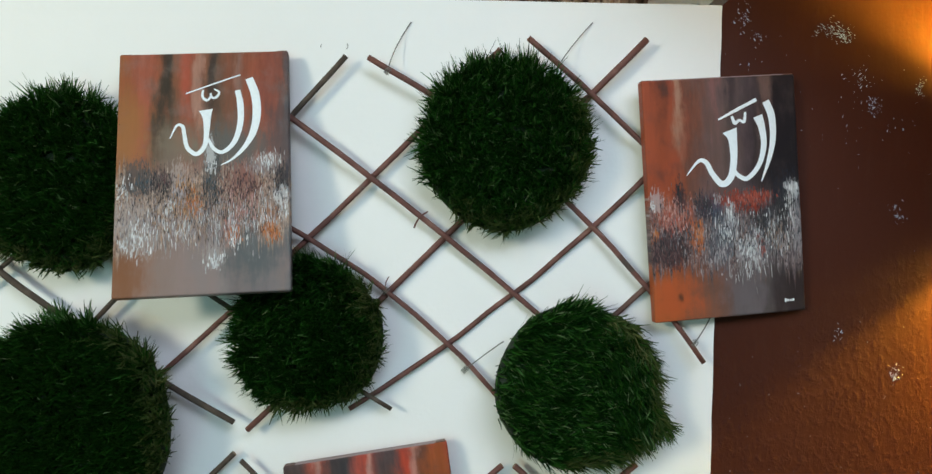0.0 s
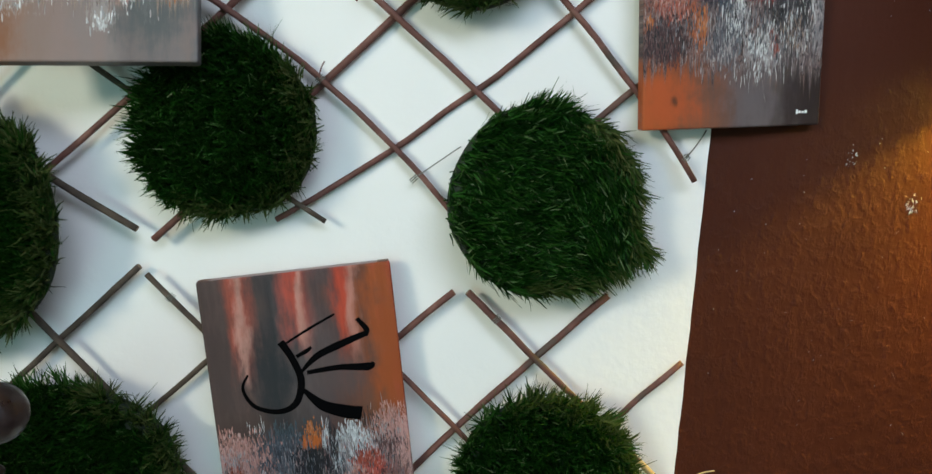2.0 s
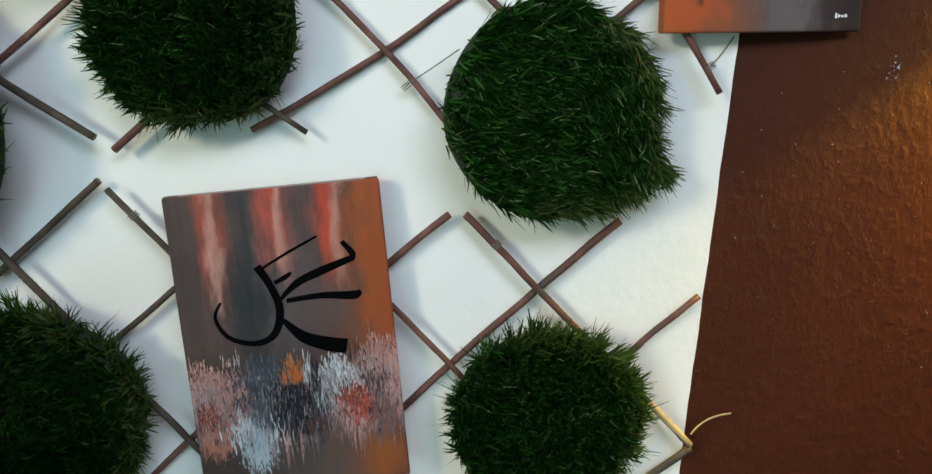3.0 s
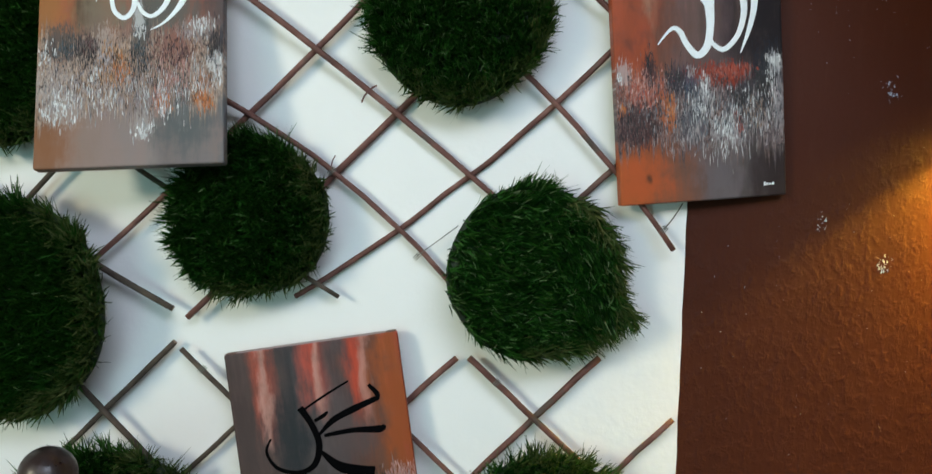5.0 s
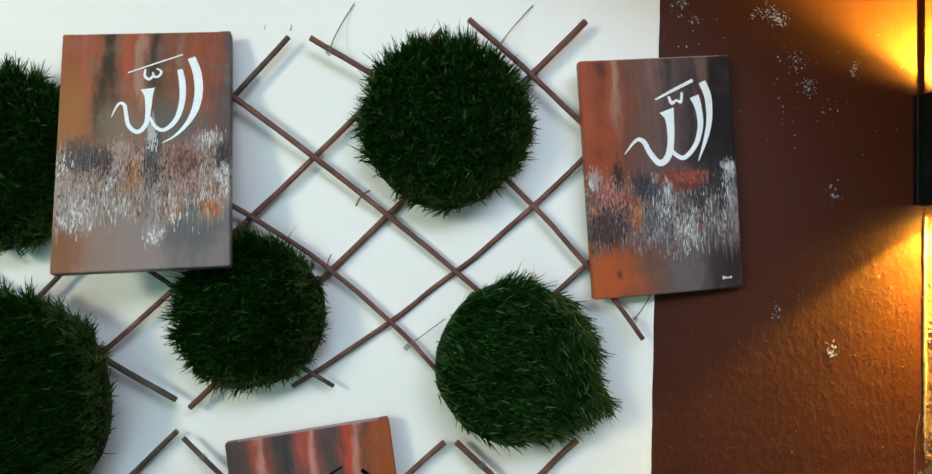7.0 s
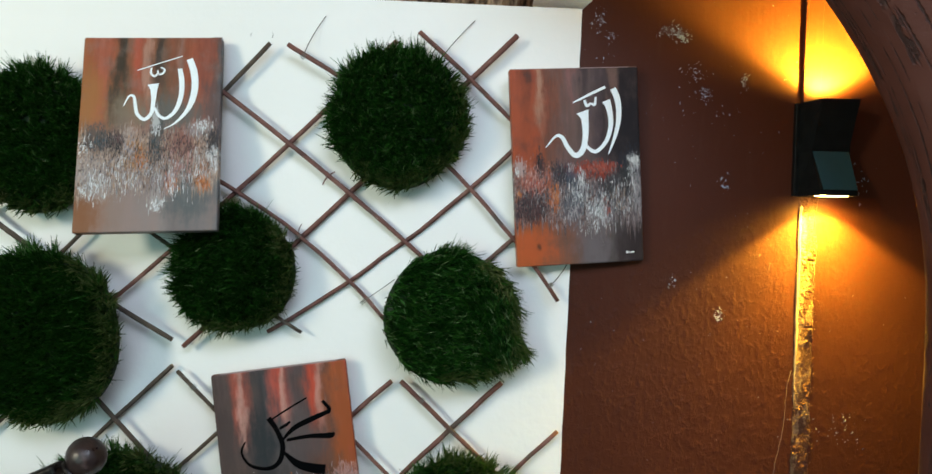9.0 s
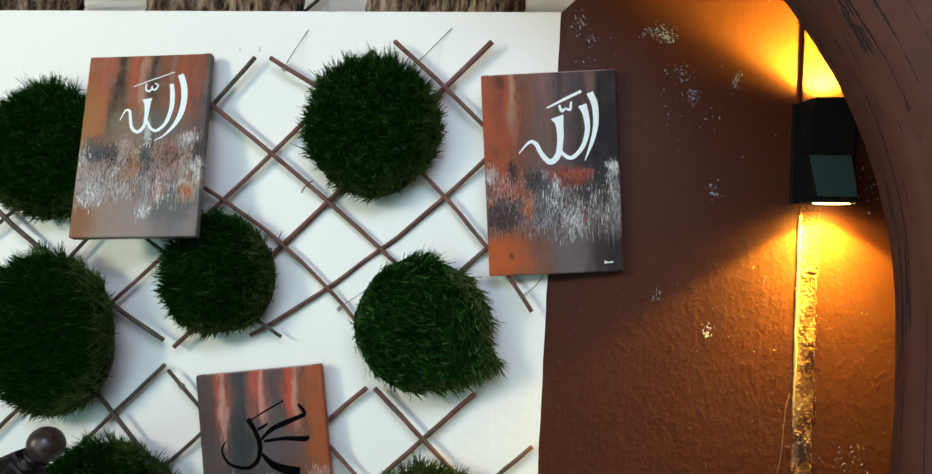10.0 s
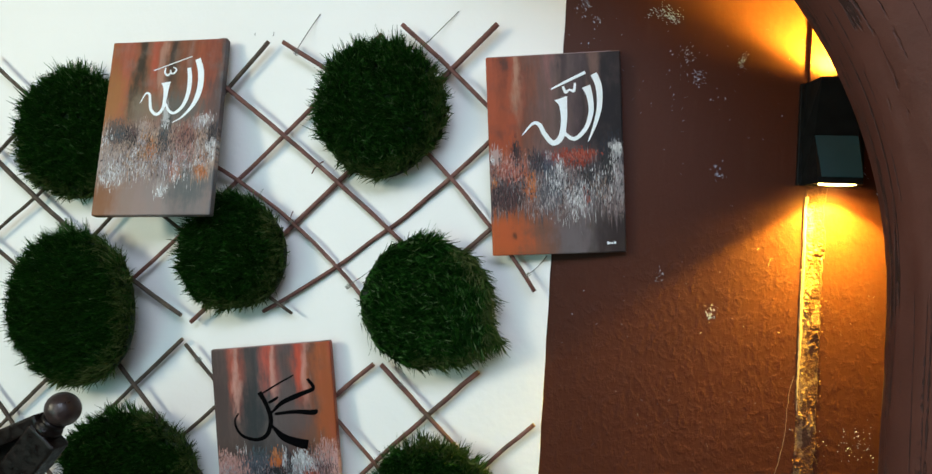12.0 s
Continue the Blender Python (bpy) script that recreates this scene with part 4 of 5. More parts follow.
# ---- artificial grass discs ----
def grass_disc(x, z, rx, rz, blades, comb, comb_pull, seed, worn_at=-1.3, top=0.16, bump_at=None, spread=0.85, parted=None, out=0.0, turn=0.0):
    """A round pad covered with artificial grass, lying on the trellis rods."""
    rng = np.random.default_rng(seed)
    y_back = -0.0152 - (0.0 if x < -0.45 else 0.4 * stand_off(x, z))
    thick, pile = 0.016, 0.024
    base = empty("grass_disc", pose(x, y_back - out, z, 0, 0, turn), "round pad of dark green artificial grass fixed on the trellis", "grass disc", "grass discs on the wall")
    bx, bz = rx - 0.0105, rz - 0.0105

    def edge(a):
        r = 1 + (0.006 if bump_at is not None else 0.018) * np.sin(3 * a + seed) + 0.010 * np.sin(5 * a + 2 * seed)
        if bump_at is not None:
            d = (a - bump_at + np.pi) % (2 * np.pi) - np.pi
            r = r + 0.26 * np.exp(-(d / 0.17) ** 2) - 0.05 * np.exp(-((d - 0.36) / 0.12) ** 2)
        return r

    # pad: flat back, rounded rim
    n, prof = 72, [(0.90, 0.0), (0.985, 0.002), (1.0, 0.007), (0.985, 0.012), (0.93, thick), (0.6, thick + 0.003), (0.25, thick + 0.004)]
    verts = []
    for pr, d in prof:
        for k in range(n):
            a = 2 * math.pi * k / n
            e = float(edge(a)) if pr > 0.5 else 1.0
            verts.append((bx * pr * e * math.cos(a), -d, bz * pr * e * math.sin(a)))
    faces = [(j * n + k, j * n + (k + 1) % n, (j + 1) * n + (k + 1) % n, (j + 1) * n + k) for j in range(len(prof) - 1) for k in range(n)]
    faces += [tuple(range(n)), tuple((len(prof) - 1) * n + k for k in range(n))]
    pad = new("backing", mesh_from("backing", verts, faces, MAT_TURF, True))
    pad.parent = base
    # blades, in tufts, leaning out at the rim and combed over the face
    per = 8
    tufts = blades // per
    ta = rng.uniform(0, 2 * np.pi, tufts)
    rim = rng.random(tufts) < 0.14
    tr = np.where(rim, rng.uniform(0.95, 1.0, tufts), np.sqrt(rng.random(tufts)) * 0.985)
    a, r = np.repeat(ta, per), np.repeat(tr, per)
    on_rim = np.repeat(rim, per)
    m = len(a)
    e = edge(a)
    px = bx * r * e * np.cos(a) + rng.normal(0, 0.0014, m)
    pz = bz * r * e * np.sin(a) + rng.normal(0, 0.0014, m)
    depth = np.where(on_rim, rng.uniform(0.004, thick, m), thick + 0.003 * (1 - r))
    root = np.stack([px, -depth, pz], 1)
    # a slow swirl in the nap; the blades of a tuft lie much the same way
    s1 = np.sin(px * 38 + seed) + np.sin(pz * 31 + 2.1 * seed) + 0.6 * np.sin((px + pz) * 64 + seed)
    ang = comb + 0.45 * s1 * spread + np.repeat(rng.normal(0, spread, tufts), per) + rng.normal(0, 0.32, m)
    if parted is not None:
        where, other = parted
        ang = ang + (other - comb) * np.clip((px + 0.25 * pz + 0.006 * np.sin(pz * 90) - where) / 0.045 + 0.75, 0, 1)
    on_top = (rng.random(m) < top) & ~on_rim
    lean = comb_pull + np.where(on_top, 0.45, 0.0) + np.repeat(rng.normal(0.06, 0.30, tufts), per) + rng.normal(0, 0.18, m)
    wisp = 0.75 + 0.55 * np.sin(a * 7 + 1.7 * seed) * np.sin(a * 13 + seed) + 0.25 * np.sin(a * 29 + seed)
    facing = np.clip(0.50 + 0.55 * np.cos(a - comb), 0.28, 1.0) * np.clip(wisp, 0.25, 1.4)
    out = facing * np.clip((r - 0.72) / 0.28, 0, 1) ** 2 * 0.42 * rng.uniform(-0.5, 1.2, m) + np.where(on_rim, 0.36 * facing, 0)
    dx = np.cos(ang) * lean + np.cos(a) * out
    dz = np.sin(ang) * lean + np.sin(a) * out
    d = np.stack([dx, -np.ones(m) * np.where(on_rim, 0.35, 0.8), dz], 1)
    d /= np.linalg.norm(d, axis=1, keepdims=True)
    long = pile * rng.uniform(0.55, 1.05, m) * np.where(rng.random(m) < 0.02, 1.5, 1.0) * np.where(on_rim, 0.68 + 0.48 * facing, 1.0)
    long = np.where(on_top, 0.78 * long, long)
    stray = on_rim & (rng.random(m) < 0.035)
    long = np.where(stray, pile * rng.uniform(0.9, 1.5, m), long)
    bend = np.stack([dx, np.zeros(m), dz - 0.12], 1) * 0.60
    d2 = d + bend + rng.normal(0, 0.18, (m, 3))
    d2[:, 1] = np.minimum(d2[:, 1], 0.1)
    d2 /= np.linalg.norm(d2, axis=1, keepdims=True)
    w = np.cross(d, rng.normal(0, 1, (m, 3)))
    w /= np.linalg.norm(w, axis=1, keepdims=True)
    half = (0.00098 * rng.uniform(0.65, 1.35, m) * np.where(on_rim, 0.80, np.where(on_top, 0.82, 1.0)) * np.where(stray, 0.6, 1.0))[:, None]
    root[:, 1] -= np.where(on_top, 0.005, 0.0)
    mid = root + d * (long * 0.55)[:, None]
    tip = mid + d2 * (long * 0.50)[:, None]
    v = np.stack([root - w * half, root + w * half, mid - w * half * 0.95, mid + w * half * 0.95, tip - w * half * 0.3, tip + w * half * 0.3], 1).reshape(-1, 3)
    v[:, 1] = np.minimum(v[:, 1], 0.001)
    k = np.arange(m)[:, None] * 6
    quads = np.concatenate([k + (0, 1, 3, 2), k + (2, 3, 5, 4)]).astype(np.int32)
    me = bpy.data.meshes.new("turf")
    me.vertices.add(len(v)), me.loops.add(quads.size), me.polygons.add(len(quads))
    me.vertices.foreach_set("co", v.astype(np.float32).ravel())
    me.loops.foreach_set("vertex_index", quads.ravel())
    me.polygons.foreach_set("loop_start", np.arange(0, quads.size, 4, dtype=np.int32))
    me.update(calc_edges=True)
    for mat in (MAT_BLADE, MAT_BLADE_RIM, MAT_BLADE_LIT):
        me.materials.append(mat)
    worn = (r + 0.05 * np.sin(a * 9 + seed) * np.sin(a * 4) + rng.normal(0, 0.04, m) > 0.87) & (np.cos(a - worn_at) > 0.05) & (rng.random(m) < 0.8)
    # topmost blades and the upper rim get the lit colour
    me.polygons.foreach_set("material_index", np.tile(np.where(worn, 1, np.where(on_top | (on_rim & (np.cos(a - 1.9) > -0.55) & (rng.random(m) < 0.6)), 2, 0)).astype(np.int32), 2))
    ob = new("turf", me)
    ob.parent = base
    tagged(ob, "dense dark green plastic blades", kind="stuff")
    return base


grass_disc(0.049, 1.822, 0.113, 0.114, 17000, 1.9, 0.42, 1, -0.85, 0.20)
grass_disc(0.135, 1.525, 0.112, 0.111, 17000, 0.05, 0.85, 2, -0.3, 0.17, -0.46, 0.42, (0.046, -1.05), 0.016, 6.0)
grass_disc(-0.193, 1.587, 0.100, 0.102, 14500, 2.7, 0.30, 3, -0.6, 0.12)
grass_disc(-0.501, 1.774, 0.114, 0.117, 15500, 1.8, 0.34, 4, -1.6, 0.10)
grass_disc(-0.484, 1.478, 0.141, 0.139, 23000, 1.9, 0.30, 5, -0.3, 0.04, out=0.012, turn=-8.5)
grass_disc(-0.370, 1.196, 0.132, 0.121, 16500, 1.6, 0.45, 6, -0.1, 0.07)
grass_disc(0.156, 1.207, 0.107, 0.107, 15000, 1.3, 0.42, 7, 0.5, 0.16)


# ---- canvas paintings ----
def ribbon(strokes_at, y):
    """A painted stroke: a smooth band through (x, z, width) stations."""
    pts = [Vector((x, z)) for x, z, _ in strokes_at]
    wid = [w for *_, w in strokes_at]
    fine, fw = [], []
    for k in range(len(pts) - 1):
        p0, p1, p2, p3 = pts[max(k - 1, 0)], pts[k], pts[k + 1], pts[min(k + 2, len(pts) - 1)]
        for s in range(8):
            t = s / 8
            fine.append(0.5 * (2 * p1 + (p2 - p0) * t + (2 * p0 - 5 * p1 + 4 * p2 - p3) * t * t + (3 * p1 - 3 * p2 + p3 - p0) * t ** 3))
            fw.append(wid[k] + (wid[k + 1] - wid[k]) * t)
    fine.append(pts[-1]), fw.append(wid[-1])
    bm = bmesh.new()
    rows = []
    for k, p in enumerate(fine):
        d = fine[min(k + 1, len(fine) - 1)] - fine[max(k - 1, 0)]
        d = d.normalized() if d.length > 1e-9 else Vector((1, 0))
        n = Vector((-d.y, d.x)) * fw[k] / 2
        rows.append([bm.verts.new((p.x + n.x * s, y - h, p.y + n.y * s)) for s, h in ((-1, 0), (-0.85, 0.00018), (0.85, 0.00018), (1, 0))])
    for a, b in zip(rows, rows[1:]):
        for s in range(3):
            bm.faces.new((a[s], a[s + 1], b[s + 1], b[s]))
    bmesh.ops.recalc_face_normals(bm, faces=bm.faces)
    for f in bm.faces:
        if f.normal.y > 0:
            f.normal_flip()
    return bm


def canvas_painting(bottom_left, along, up, paint, label, ink, strokes, scribble, dabs, size=(0.2, 0.3), edging=None):
    """A stretched canvas, 20 by 30 cm and 17 mm deep; its local x runs along its foot, z up its side, y into the wall."""
    ex = Vector(along).normalized()
    ez = (Vector(up) - ex * Vector(up).dot(ex)).normalized()
    ey = ez.cross(ex)
    m = Matrix((ex, ey, ez)).transposed().to_4x4()
    m.translation = bottom_left
    m = m @ Matrix.Diagonal((size[0] / 0.2, 1, size[1] / 0.3, 1))
    base = empty("canvas_painting", m, label, "painting", "calligraphy canvases on the wall")
    w, h, d = 0.2, 0.3, 0.015
    bm = box(0, w, 0, d, 0, h, 0.0022)
    for v in bm.verts:
        v.co.x += 0.0009 * noise.noise(v.co * 40)
        v.co.z += 0.0006 * math.sin(v.co.x * 60)
    cloth = part("painted_canvas", bm, paint, base, smooth=False)
    # turned corners of the cloth
    for cx in (0.0075, w - 0.0075):
        part("folded_corner", box(cx - 0.006, cx + 0.006, 0.002, d - 0.001, h - 0.0005, h + 0.0007, 0.0003), MAT_SIDE, base)
    # pale strip along the top stands for light falling on it from above
    if edging:
        part("top_edge", box(0.0145, w - 0.0145, 0.0015, d - 0.001, h - 0.0005, h + 0.0006, 0.0003), edging, base, "top edge of the cloth, light from above put into its pale colour")
    for x0, x1, z0, z1 in ((0.004, w - 0.004, 0.004, 0.03), (0.004, w - 0.004, h - 0.03, h - 0.004), (0.004, 0.03, 0.03, h - 0.03), (w - 0.03, w - 0.004, 0.03, h - 0.03)):
        part("stretcher_bar", box(x0, x1, d - 0.001, d + 0.0008, z0, z1), MAT_WOOD, base)
    for k, s in enumerate(strokes):
        part("brush_stroke", ribbon(s, -0.0003 - 0.00008 * k), ink, cloth)
    flecks("impasto", [(u * w, v * h, su * w, sv * h, int(1.2 * n), 0.0014 * fat, 0.0082 * tall, 0, slot) for u, v, su, sv, n, fat, tall, slot in dabs], -0.0001, cloth, MAT_DABS, len(dabs), "raised dabs of palette-knife paint", (0.002, w - 0.002, 0.006, h - 0.004), 0.10)
    if scribble:
        x, z = scribble
        bm = box(x, x + 0.0022, -0.0006, 0.0, z, z + 0.0048, 0.0003)
        for k, high in enumerate((0.0026, 0.0022, 0.0030)):
            box(x + 0.0028 + 0.0035 * k, x + 0.0054 + 0.0035 * k, -0.0006, 0.0, z + 0.0008, z + 0.0008 + high, 0.0003, bm)
        part("signature_mark", bm, MAT_CALLI_WHITE, cloth, "tiny pale signature mark")
    return base


STROKES_A = [
    [(0.1533, 0.2642, 0.0093), (0.1603, 0.2432, 0.0102), (0.1623, 0.219, 0.0099), (0.1586, 0.197, 0.0087), (0.1498, 0.1787, 0.0056), (0.135, 0.1624, 0.0028), (0.1205, 0.1543, 0.0009)],
    [(0.1397, 0.2489, 0.0062), (0.143, 0.2298, 0.0078), (0.1428, 0.2059, 0.0071), (0.1361, 0.1832, 0.0059), (0.1231, 0.1708, 0.0047), (0.1126, 0.1749, 0.0043), (0.1056, 0.1875, 0.0034)],
    [(0.1026, 0.2247, 0.0167), (0.1037, 0.2138, 0.0093), (0.1036, 0.1952, 0.0062), (0.1014, 0.1786, 0.0056), (0.0923, 0.1692, 0.0053), (0.0817, 0.1775, 0.005), (0.078, 0.1937, 0.0047), (0.0757, 0.2045, 0.0043), (0.0689, 0.2057, 0.0031), (0.0613, 0.1895, 0.0009)],
    [(0.0991, 0.2505, 0.0025), (0.0986, 0.2419, 0.0031), (0.1037, 0.237, 0.0034), (0.108, 0.2417, 0.0025), (0.1079, 0.2458, 0.0022), (0.1099, 0.2402, 0.0028), (0.1149, 0.2408, 0.0031), (0.1179, 0.2469, 0.0028), (0.1122, 0.2512, 0.0016)],
    [(0.0789, 0.2464, 0.0016), (0.109, 0.2571, 0.0019), (0.1431, 0.2689, 0.0016)],
]
STROKES_B = [
    [(0.1597, 0.2674, 0.0096), (0.1665, 0.2485, 0.0096), (0.1669, 0.2207, 0.0079), (0.1605, 0.195, 0.0058), (0.1488, 0.167, 0.001)],
    [(0.1482, 0.2495, 0.013), (0.1528, 0.2346, 0.0089), (0.1542, 0.2117, 0.0075), (0.1462, 0.1877, 0.0062), (0.1297, 0.1722, 0.0058), (0.1163, 0.1789, 0.0051), (0.1134, 0.1875, 0.0041)],
    [(0.1104, 0.2337, 0.0205), (0.1134, 0.2222, 0.0116), (0.1137, 0.1979, 0.0089), (0.1086, 0.1755, 0.0089), (0.0968, 0.1672, 0.0079), (0.0849, 0.1803, 0.0068), (0.0773, 0.195, 0.0062), (0.0673, 0.1976, 0.0041), (0.051, 0.1809, 0.001)],
    [(0.1138, 0.251, 0.0034), (0.1174, 0.2424, 0.0048), (0.1231, 0.2453, 0.0031), (0.1258, 0.2445, 0.0031), (0.1299, 0.2437, 0.0041), (0.1319, 0.2552, 0.0031)],
    [(0.0958, 0.2475, 0.0021), (0.1204, 0.2585, 0.0041), (0.1473, 0.27, 0.0044)],
]
STROKES_C = [
    [(0.0402, 0.1962, 0.0022), (0.0333, 0.1813, 0.0033), (0.0433, 0.1614, 0.0044), (0.0672, 0.1527, 0.0055), (0.086, 0.1599, 0.0071), (0.0939, 0.1831, 0.0077), (0.0879, 0.2071, 0.0071), (0.0778, 0.2273, 0.0082)],
    [(0.0944, 0.1919, 0.0027), (0.1129, 0.2073, 0.0071), (0.1363, 0.2164, 0.0082), (0.1665, 0.2259, 0.006)],
    [(0.101, 0.1911, 0.0044), (0.1336, 0.1927, 0.006), (0.1648, 0.1899, 0.0088), (0.1709, 0.1939, 0.0033)],
    [(0.0954, 0.173, 0.0038), (0.1122, 0.1545, 0.011), (0.1337, 0.1448, 0.0142), (0.1526, 0.1401, 0.0148)],
    [(0.0818, 0.2245, 0.0022), (0.1083, 0.2378, 0.0027), (0.1364, 0.2503, 0.0022)],
    [(0.0921, 0.2096, 0.0038), (0.1027, 0.2142, 0.0049), (0.1087, 0.2182, 0.0027)],
    [(0.1589, 0.2429, 0.0044), (0.1676, 0.2304, 0.006), (0.1652, 0.2237, 0.0055)],
]
# dabs: place and spread as shares of the canvas, how many, width, length, colour
PALE, LILAC, BLACK, TEAL, ORANGE, RUST, MAROON, PINK, SLATE, TAN = range(10)
DABS_A = [
    (0.50, 0.33, 0.36, 0.10, 420, 1.0, 1.0, TAN), (0.50, 0.36, 0.38, 0.09, 190, 0.7, 0.9, BLACK), (0.48, 0.30, 0.38, 0.10, 240, 0.8, 1.1, LILAC),
    (0.14, 0.45, 0.06, 0.04, 46, 1.1, 0.7, TEAL), (0.27, 0.42, 0.07, 0.05, 46, 1.0, 0.8, BLACK), (0.55, 0.42, 0.05, 0.08, 60, 1.0, 0.9, TEAL), (0.95, 0.44, 0.04, 0.07, 44, 0.9, 0.9, BLACK),
    (0.88, 0.53, 0.06, 0.03, 60, 0.9, 1.1, PALE), (0.82, 0.50, 0.07, 0.03, 40, 0.8, 1.0, LILAC), (0.55, 0.51, 0.03, 0.03, 22, 1.0, 1.0, PALE), (0.05, 0.42, 0.04, 0.05, 34, 1.0, 0.9, PALE),
    (0.12, 0.22, 0.08, 0.05, 90, 1.0, 1.0, PALE), (0.20, 0.30, 0.12, 0.05, 60, 1.0, 0.9, LILAC), (0.57, 0.13, 0.04, 0.03, 44, 1.1, 1.0, PALE), (0.68, 0.22, 0.02, 0.04, 16, 1.1, 1.3, PALE), (0.96, 0.33, 0.03, 0.05, 34, 1.0, 0.9, PALE),
    (0.37, 0.41, 0.05, 0.05, 54, 1.2, 1.1, LILAC), (0.31, 0.35, 0.03, 0.04, 26, 0.9, 0.9, PALE), (0.45, 0.36, 0.06, 0.05, 54, 1.2, 0.9, ORANGE), (0.90, 0.23, 0.04, 0.03, 40, 1.2, 0.9, ORANGE), (0.68, 0.24, 0.03, 0.04, 22, 1.2, 1.0, ORANGE),
    (0.74, 0.43, 0.07, 0.05, 70, 1.0, 0.9, MAROON), (0.28, 0.47, 0.05, 0.03, 24, 0.9, 0.9, MAROON), (0.72, 0.34, 0.09, 0.06, 90, 0.8, 1.4, PINK), (0.55, 0.25, 0.20, 0.05, 60, 0.6, 1.6, LILAC), (0.86, 0.32, 0.06, 0.08, 46, 0.6, 1.6, PALE), (0.38, 0.27, 0.28, 0.06, 130, 0.8, 1.5, PALE), (0.72, 0.29, 0.14, 0.07, 60, 0.7, 1.7, PALE), (0.50, 0.40, 0.40, 0.07, 190, 0.45, 0.9, BLACK), (0.60, 0.30, 0.34, 0.07, 110, 0.4, 1.3, TEAL)]
DABS_B = [
    (0.50, 0.36, 0.38, 0.10, 260, 0.9, 1.0, SLATE), (0.55, 0.36, 0.38, 0.11, 260, 0.8, 1.1, BLACK), (0.55, 0.33, 0.34, 0.10, 170, 0.7, 1.3, LILAC),
    (0.16, 0.45, 0.08, 0.06, 90, 1.1, 0.9, PINK), (0.15, 0.42, 0.08, 0.05, 50, 1.0, 0.9, RUST), (0.02, 0.50, 0.02, 0.03, 16, 1.0, 0.9, PALE), (0.20, 0.53, 0.03, 0.04, 24, 0.6, 1.9, BLACK), (0.35, 0.48, 0.05, 0.03, 44, 0.9, 1.0, BLACK),
    (0.32, 0.36, 0.03, 0.05, 54, 1.1, 1.0, ORANGE), (0.04, 0.37, 0.02, 0.02, 14, 1.1, 1.0, ORANGE), (0.12, 0.29, 0.08, 0.05, 110, 0.9, 1.1, MAROON), (0.12, 0.30, 0.08, 0.05, 40, 0.9, 1.0, BLACK),
    (0.45, 0.50, 0.03, 0.02, 20, 0.9, 1.0, LILAC), (0.53, 0.43, 0.02, 0.04, 26, 0.9, 1.5, PALE), (0.48, 0.35, 0.05, 0.05, 54, 1.0, 0.9, SLATE), (0.64, 0.28, 0.07, 0.05, 70, 1.0, 1.2, PALE), (0.46, 0.26, 0.07, 0.04, 44, 0.9, 1.2, LILAC),
    (0.60, 0.18, 0.14, 0.03, 24, 0.5, 1.9, PALE), (0.30, 0.20, 0.06, 0.03, 12, 0.5, 1.7, LILAC), (0.66, 0.49, 0.12, 0.025, 130, 1.2, 0.8, RUST), (0.60, 0.47, 0.12, 0.02, 40, 1.0, 0.8, MAROON), (0.88, 0.45, 0.06, 0.06, 110, 1.1, 1.1, BLACK),
    (0.93, 0.53, 0.04, 0.012, 22, 1.1, 0.8, PALE), (0.95, 0.38, 0.03, 0.07, 54, 0.9, 1.2, LILAC), (0.88, 0.28, 0.08, 0.04, 60, 0.8, 1.4, LILAC), (0.74, 0.38, 0.06, 0.06, 60, 0.9, 1.1, BLACK), (0.82, 0.33, 0.06, 0.06, 60, 0.9, 1.1, TAN), (0.73, 0.27, 0.015, 0.02, 8, 1.0, 1.3, RUST),
    (0.78, 0.33, 0.13, 0.08, 70, 0.8, 1.6, PALE), (0.80, 0.36, 0.14, 0.08, 120, 0.7, 1.2, BLACK), (0.70, 0.30, 0.18, 0.06, 60, 0.7, 1.3, SLATE), (0.50, 0.36, 0.08, 0.08, 60, 0.8, 1.6, PALE), (0.93, 0.45, 0.04, 0.06, 40, 0.8, 1.4, PALE), (0.68, 0.22, 0.16, 0.03, 40, 0.5, 2.2, LILAC)]
